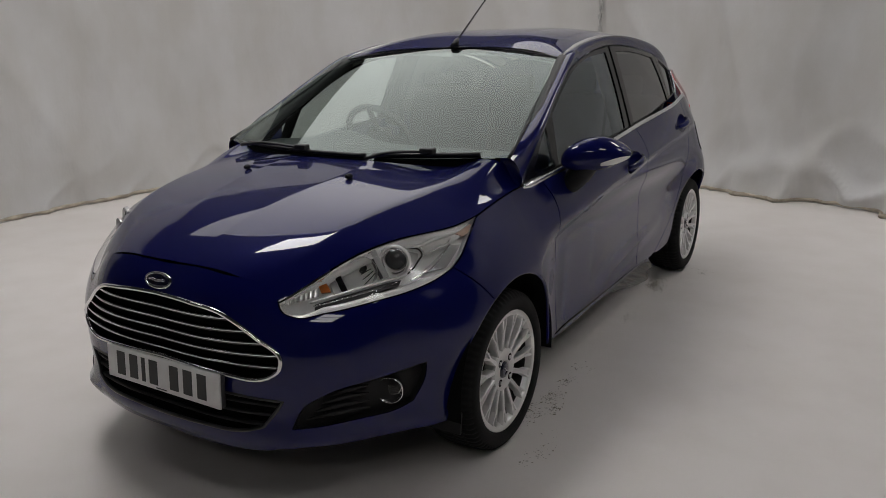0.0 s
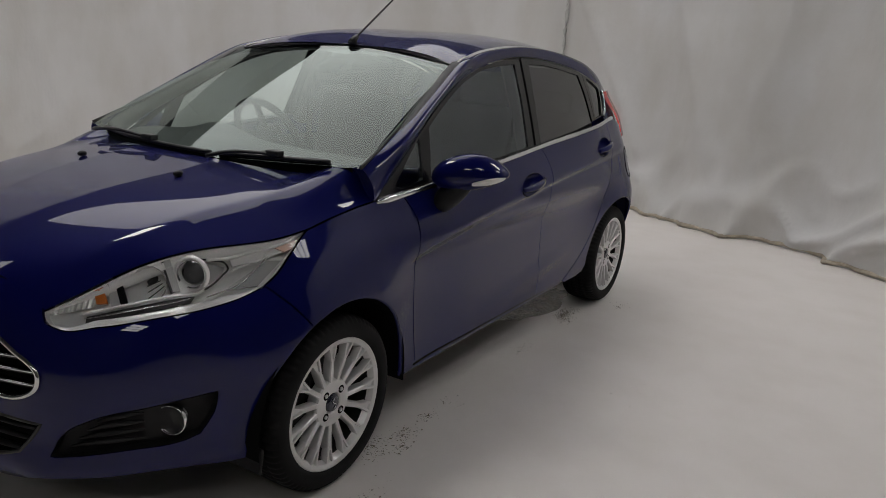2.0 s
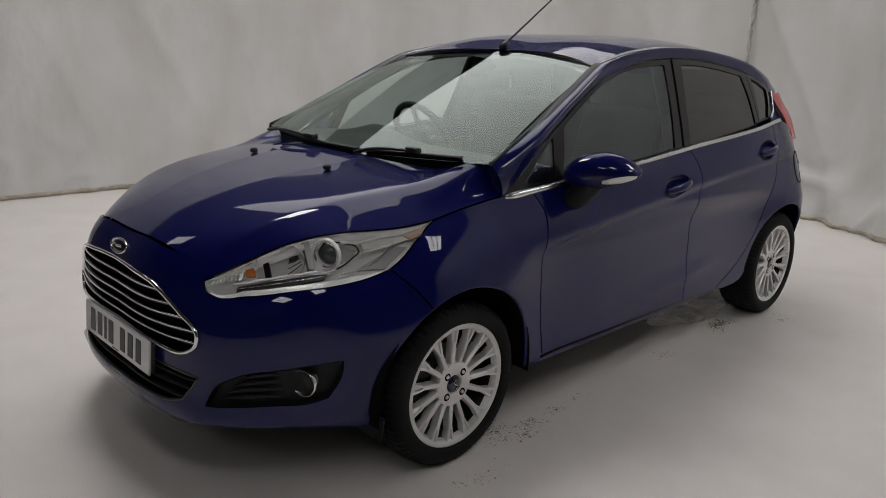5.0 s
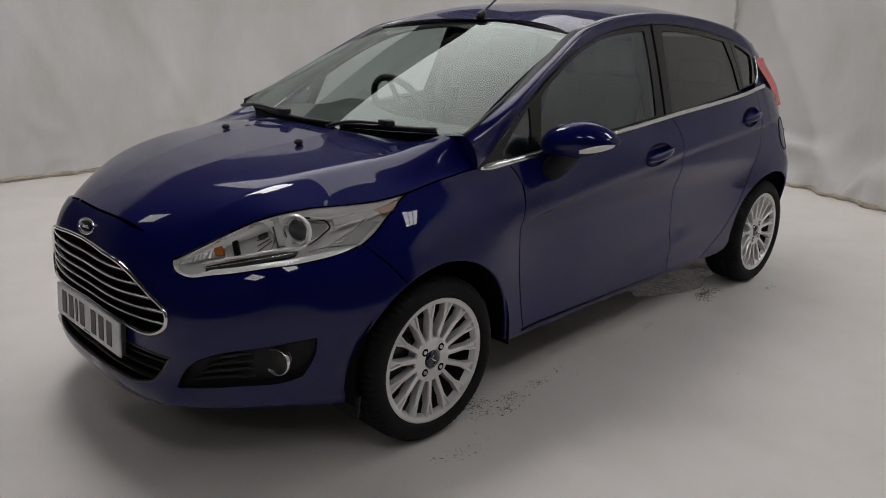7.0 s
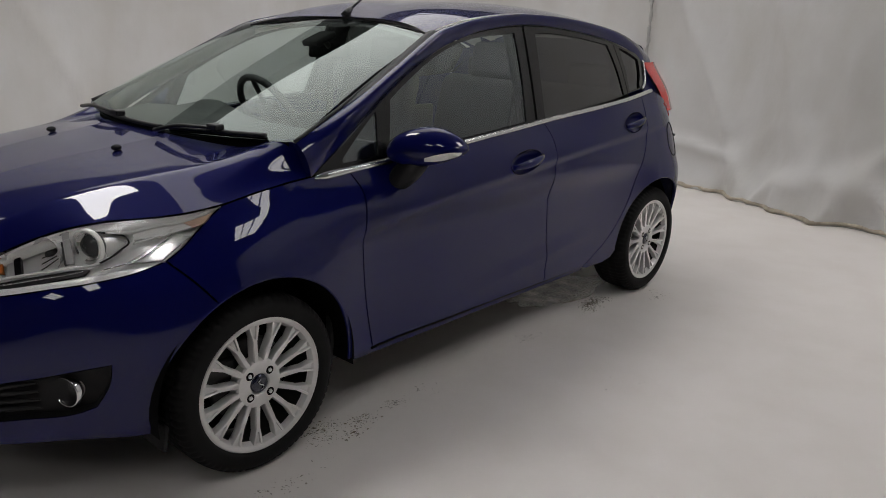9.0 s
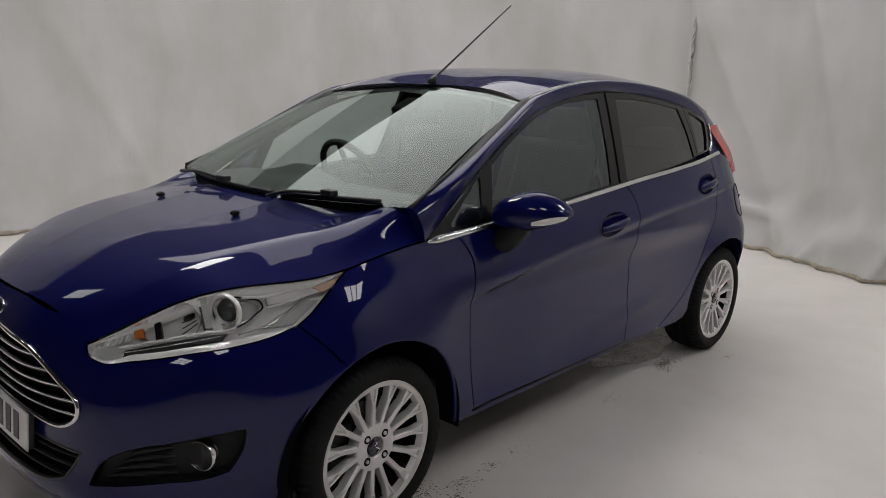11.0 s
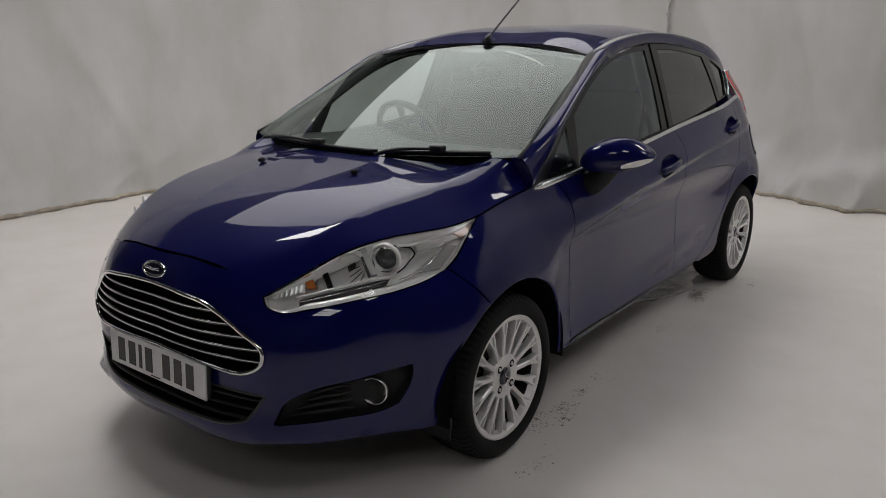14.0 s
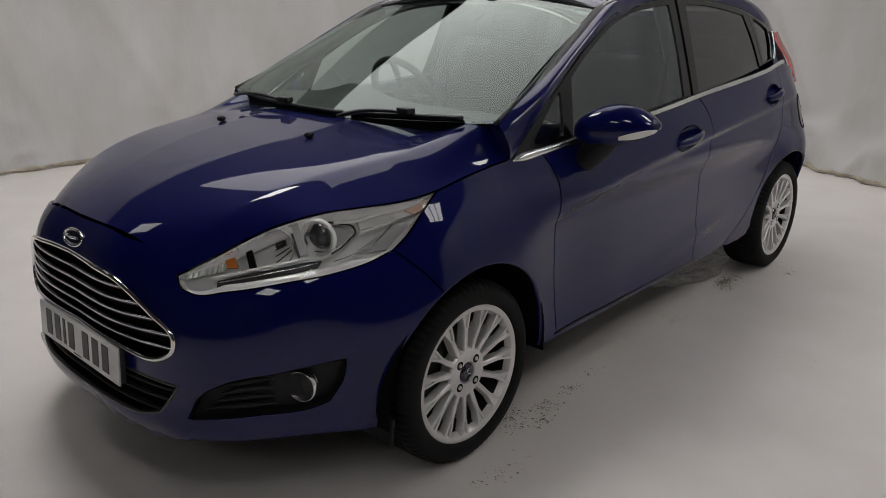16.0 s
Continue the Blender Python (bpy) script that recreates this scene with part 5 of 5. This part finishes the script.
bar("aerial_mast", [(0, 1.045 + 0.528 * i / 10, 1.400 + 0.359 * i / 10) for i in range(11)], lambda t: 0.0052 - 0.0026 * t, TRIM_BLACK, aerial, sides=8, up=(1, 0, 0))

# ---- tail lamps, fuel flap
for _f in (1, -1):
    patch("tail_lamp", 14, 24, lambda u, v: (lambda z, e: tail_upper(0.96 - (0.22 + 0.08 * ease(v)) * u - 0.07 * (1 - v), z) + Vector((0.022, 0.020, 0)))(0.955 + 0.25 * v, 0), RED_LAMP, car, (0, 2.2, 1.0), "red tail lamp", flip=_f)
for _f in (1, -1):
    panel("tail_lamp", ring(on_y([(2.655, 0.998), (2.80, 0.998), (2.93, 0.992), (2.955, 0.90), (2.88, 0.865), (2.775, 0.925)])), skin, RED_LAMP, car, "red tail lamp", flip=_f, lift=0.006, lip=0.01, gap=0, step=0.03)
_s_fuel = s_at(1, 2.66, 0.815)
_flap = [(_s_fuel + 0.085 * math.cos(w), 0.815 + 0.085 * math.sin(w)) for w in (2 * math.pi * i / 40 for i in range(40))]
bar("fuel_flap_gap", [skin(*p) + Vector((0.001, 0, 0)) for p in _flap], 0.0022, WELL, car, closed=True, sides=6, up=(1, 0, 0))
part("fuel_flap_stop", rounded_box((0.02, 0.02, 0.014), skin(s_at(1, 2.78, 0.822), 0.822) + Vector((0.004, 0, 0)), 0.004), TRIM_BLACK, car)

# ---- cabin
def seat(x, y):
    unit = new("seat")
    unit.parent = car
    part("cushion", rounded_box((0.50, 0.50, 0.16), (x, y - 0.20, 0.50), 0.05, 3), FABRIC, unit, smooth=True)
    part("backrest", rounded_box((0.48, 0.14, 0.62), (x, y + 0.16, 0.83), 0.05, 3, pose(0, 0, 0, -16, 0, 0)), FABRIC, unit, smooth=True)
    part("headrest", rounded_box((0.26, 0.09, 0.17), (x, y + 0.30, 1.205), 0.035, 3, pose(0, 0, 0, -10, 0, 0)), FABRIC, unit, smooth=True)
    for dx in (-0.06, 0.06):
        bar("headrest_post", [(x + dx, y + 0.265, 1.08), (x + dx, y + 0.29, 1.16)], 0.006, CHROME, unit)


seat(-0.35, 1.35)
seat(0.35, 1.35)
rear_seat = new("rear_seat")
rear_seat.parent = car
part("cushion", rounded_box((1.24, 0.46, 0.16), (0, 2.05, 0.52), 0.05, 3), FABRIC, rear_seat, smooth=True)
part("backrest", rounded_box((1.24, 0.14, 0.56), (0, 2.36, 0.80), 0.05, 3, pose(0, 0, 0, -18, 0, 0)), FABRIC, rear_seat, smooth=True)
for _x in (-0.36, 0.36):
    part("headrest", rounded_box((0.24, 0.08, 0.13), (_x, 2.46, 1.12), 0.03, 3), FABRIC, rear_seat, smooth=True)


def dash_at(u, v):
    x = (2 * u - 1) * 0.64
    prof = polyline([(0.14, 0.955), (0.30, 0.985), (0.50, 0.975), (0.66, 0.93), (0.70, 0.80), (0.66, 0.60)], 0.02)
    k = v * (len(prof) - 1)
    i = min(int(k), len(prof) - 2)
    y = prof[i][0] + (prof[i + 1][0] - prof[i][0]) * (k - i)
    z = prof[i][1] + (prof[i + 1][1] - prof[i][1]) * (k - i)
    hood = 0.055 * math.exp(-((x + 0.33) / 0.17) ** 2) * math.exp(-((y - 0.56) / 0.10) ** 2)
    return Vector((x, y + 0.12 * (x / 0.64) ** 2 * (1 - v), z + hood - 0.012 * (x / 0.64) ** 2))


patch("dashboard", 48, 24, dash_at, DASH, car, (0, 0.4, 0.7), "dark dashboard with instrument hood")
steering = new("steering_wheel")
steering.parent = car
steering.matrix_basis = pose(-0.335, 0.86, 0.945, -62, 0, 0)
bar("rim", [(0.18 * math.cos(w), 0.18 * math.sin(w), 0) for w in (2 * math.pi * i / 48 for i in range(48))], 0.016, DASH, steering, closed=True, sides=10)
for _a in (0, 180, 270):
    bar("spoke", [(0.03 * math.cos(radians(_a)), 0.03 * math.sin(radians(_a)), 0.0), (0.175 * math.cos(radians(_a)), 0.175 * math.sin(radians(_a)), 0)], 0.018, DASH, steering, flat=0.5)
part("hub", rounded_box((0.13, 0.11, 0.05), (0, 0, 0.01), 0.02, 3), DASH, steering, smooth=True)
cabin_mirror = new("cabin_mirror")
cabin_mirror.parent = car
part("mirror_body", rounded_box((0.24, 0.03, 0.065), (0, 0.95, 1.235), 0.014, 3, pose(0, 0, 0, -8, 0, 10)), WELL, cabin_mirror, smooth=True)
bar("mirror_arm", [(0, 0.90, 1.29), (0, 0.94, 1.25)], 0.012, TRIM_BLACK, cabin_mirror)
part("sensor_box", rounded_box((0.10, 0.12, 0.028), (0, 0.885, 1.283), 0.012, 2, pose(0, 0, 0, 22, 0, 0)), WELL, cabin_mirror)
patch("headlining", 16, 16, lambda u, v: roof_at((u * 2 - 1) * 0.95, 0.03 + 0.85 * v) - Vector((0, 0, 0.035)), LINING, car, (0, 1.8, 3.0))
part("cabin_floor", rounded_box((1.34, 2.2, 0.04), (0, 1.5, 0.26), 0.01), FABRIC, car)
for _f in (1, -1):
    bar("inner_pillar", mirror_points([rail_at(0.02 + 0.28 * i / 20, 0.4) - Vector((0.045, -0.02, 0.02)) for i in range(21)], _f), 0.034, PILLAR_GREY, car)
    bar("inner_rail", mirror_points([rail_at(0.30 + 0.6 * i / 20, 0.6) - Vector((0.04, 0, 0.02)) for i in range(21)], _f), 0.03, LINING, car)
    bar("centre_pillar", mirror_points([tuple(upper(1.46 + 0.03 * i / 10, 0.95 + 0.40 * i / 10) - Vector((0.06, 0, 0))) for i in range(11)], _f), 0.04, DASH, car, up=(0, 1, 0))
    bar("seat_belt", mirror_points([(0.62, 1.47, 1.18), (0.60, 1.44, 0.9), (0.60, 1.42, 0.6)], _f), 0.022, RUBBER, car, flat=0.2, up=(1, 0, 0))
# black band printed along the top and edges of the screen
patch("screen_band", 40, 3, lambda u, v: glass_screen((2 * u - 1) * 0.985, 0.945 + 0.05 * v - 0.03 * math.exp(-((2 * u - 1) / 0.18) ** 2) * (1 - v)) + Vector((0, 0.006, -0.008)), GLOSS_BLACK, car, (0, 0.9, 0.7))


# ---- grime that has gathered on the floor beside the wheels
def grime(cx, cy, w, d, n, seed):
    """Flat dried crusts with ragged edges, in clumps, and crumbs between them."""
    rng = random.Random(seed)
    verts, faces = [], []
    clumps = [(rng.gauss(cx, w), rng.gauss(cy, d), rng.uniform(0.4, 1.0)) for _ in range(7)]
    for _ in range(n):
        x0, y0, k = rng.choice(clumps)
        x, y = rng.gauss(x0, 0.018 * k + w * 0.15), rng.gauss(y0, 0.030 * k + d * 0.15)
        r = min(rng.lognormvariate(-6.65, 0.5), 0.005)
        turn, long = rng.gauss(0.5, 0.7), rng.uniform(1.0, 2.1)
        m, base = rng.randint(7, 11), len(verts)
        for i in range(m):
            a = 2 * math.pi * i / m
            q = r * rng.uniform(0.65, 1.25)
            u, v = q * long * math.cos(a), q * math.sin(a)
            verts.append((x + u * math.cos(turn) - v * math.sin(turn), y + u * math.sin(turn) + v * math.cos(turn), 0.0006))
        verts.append((x, y, 0.0008 + r * 0.18))
        faces += [(base + i, base + (i + 1) % m, base + m) for i in range(m)]
    ob = attach("floor_grime", mesh_of("floor_grime", verts, faces, GRIME))
    return tagged(ob, "scattered dark grit and dried mud on the floor", "grit", kind="stuff")


grime(0.78, 0.32, 0.03, 0.08, 520, 3)
grime(0.72, 2.05, 0.03, 0.05, 620, 4)
grime(0.72, 2.14, 0.03, 0.05, 260, 14)
grime(0.76, 1.47, 0.012, 0.02, 50, 15)
grime(0.92, 0.02, 0.015, 0.06, 60, 5)
grime(0.92, 2.50, 0.03, 0.06, 50, 6)
grime(0.80, 0.72, 0.03, 0.06, 30, 7)
grime(1.35, 1.25, 0.05, 0.08, 12, 8)


# ---- thin wet film that has run off the car, by the rear wheel
def film_at(u, v):
    a = 2 * math.pi * u
    r = v ** 0.8 * (1 + 0.30 * noise.noise(Vector((math.cos(a) * 1.6, math.sin(a) * 1.6, 4.0))) + 0.12 * noise.noise(Vector((math.cos(a) * 5, math.sin(a) * 5, 9.0))))
    x, y = 0.47 + 0.16 * r * math.cos(a), 2.12 + 0.40 * r * math.sin(a)
    return Vector((x + 0.10 * (y - 2.1), y, 0.0008 + 0.0030 * (1 - v ** 2) ** 0.5 + 0.002 * (1 - v) * noise.noise(Vector((x * 22, y * 14, 1)))))


tagged(patch("wet_patch", 60, 24, film_at, WET, None, (0.4, 2.1, -1), wrap=True), "thin rippled film of dirty water on the floor", "puddle", kind="stuff")
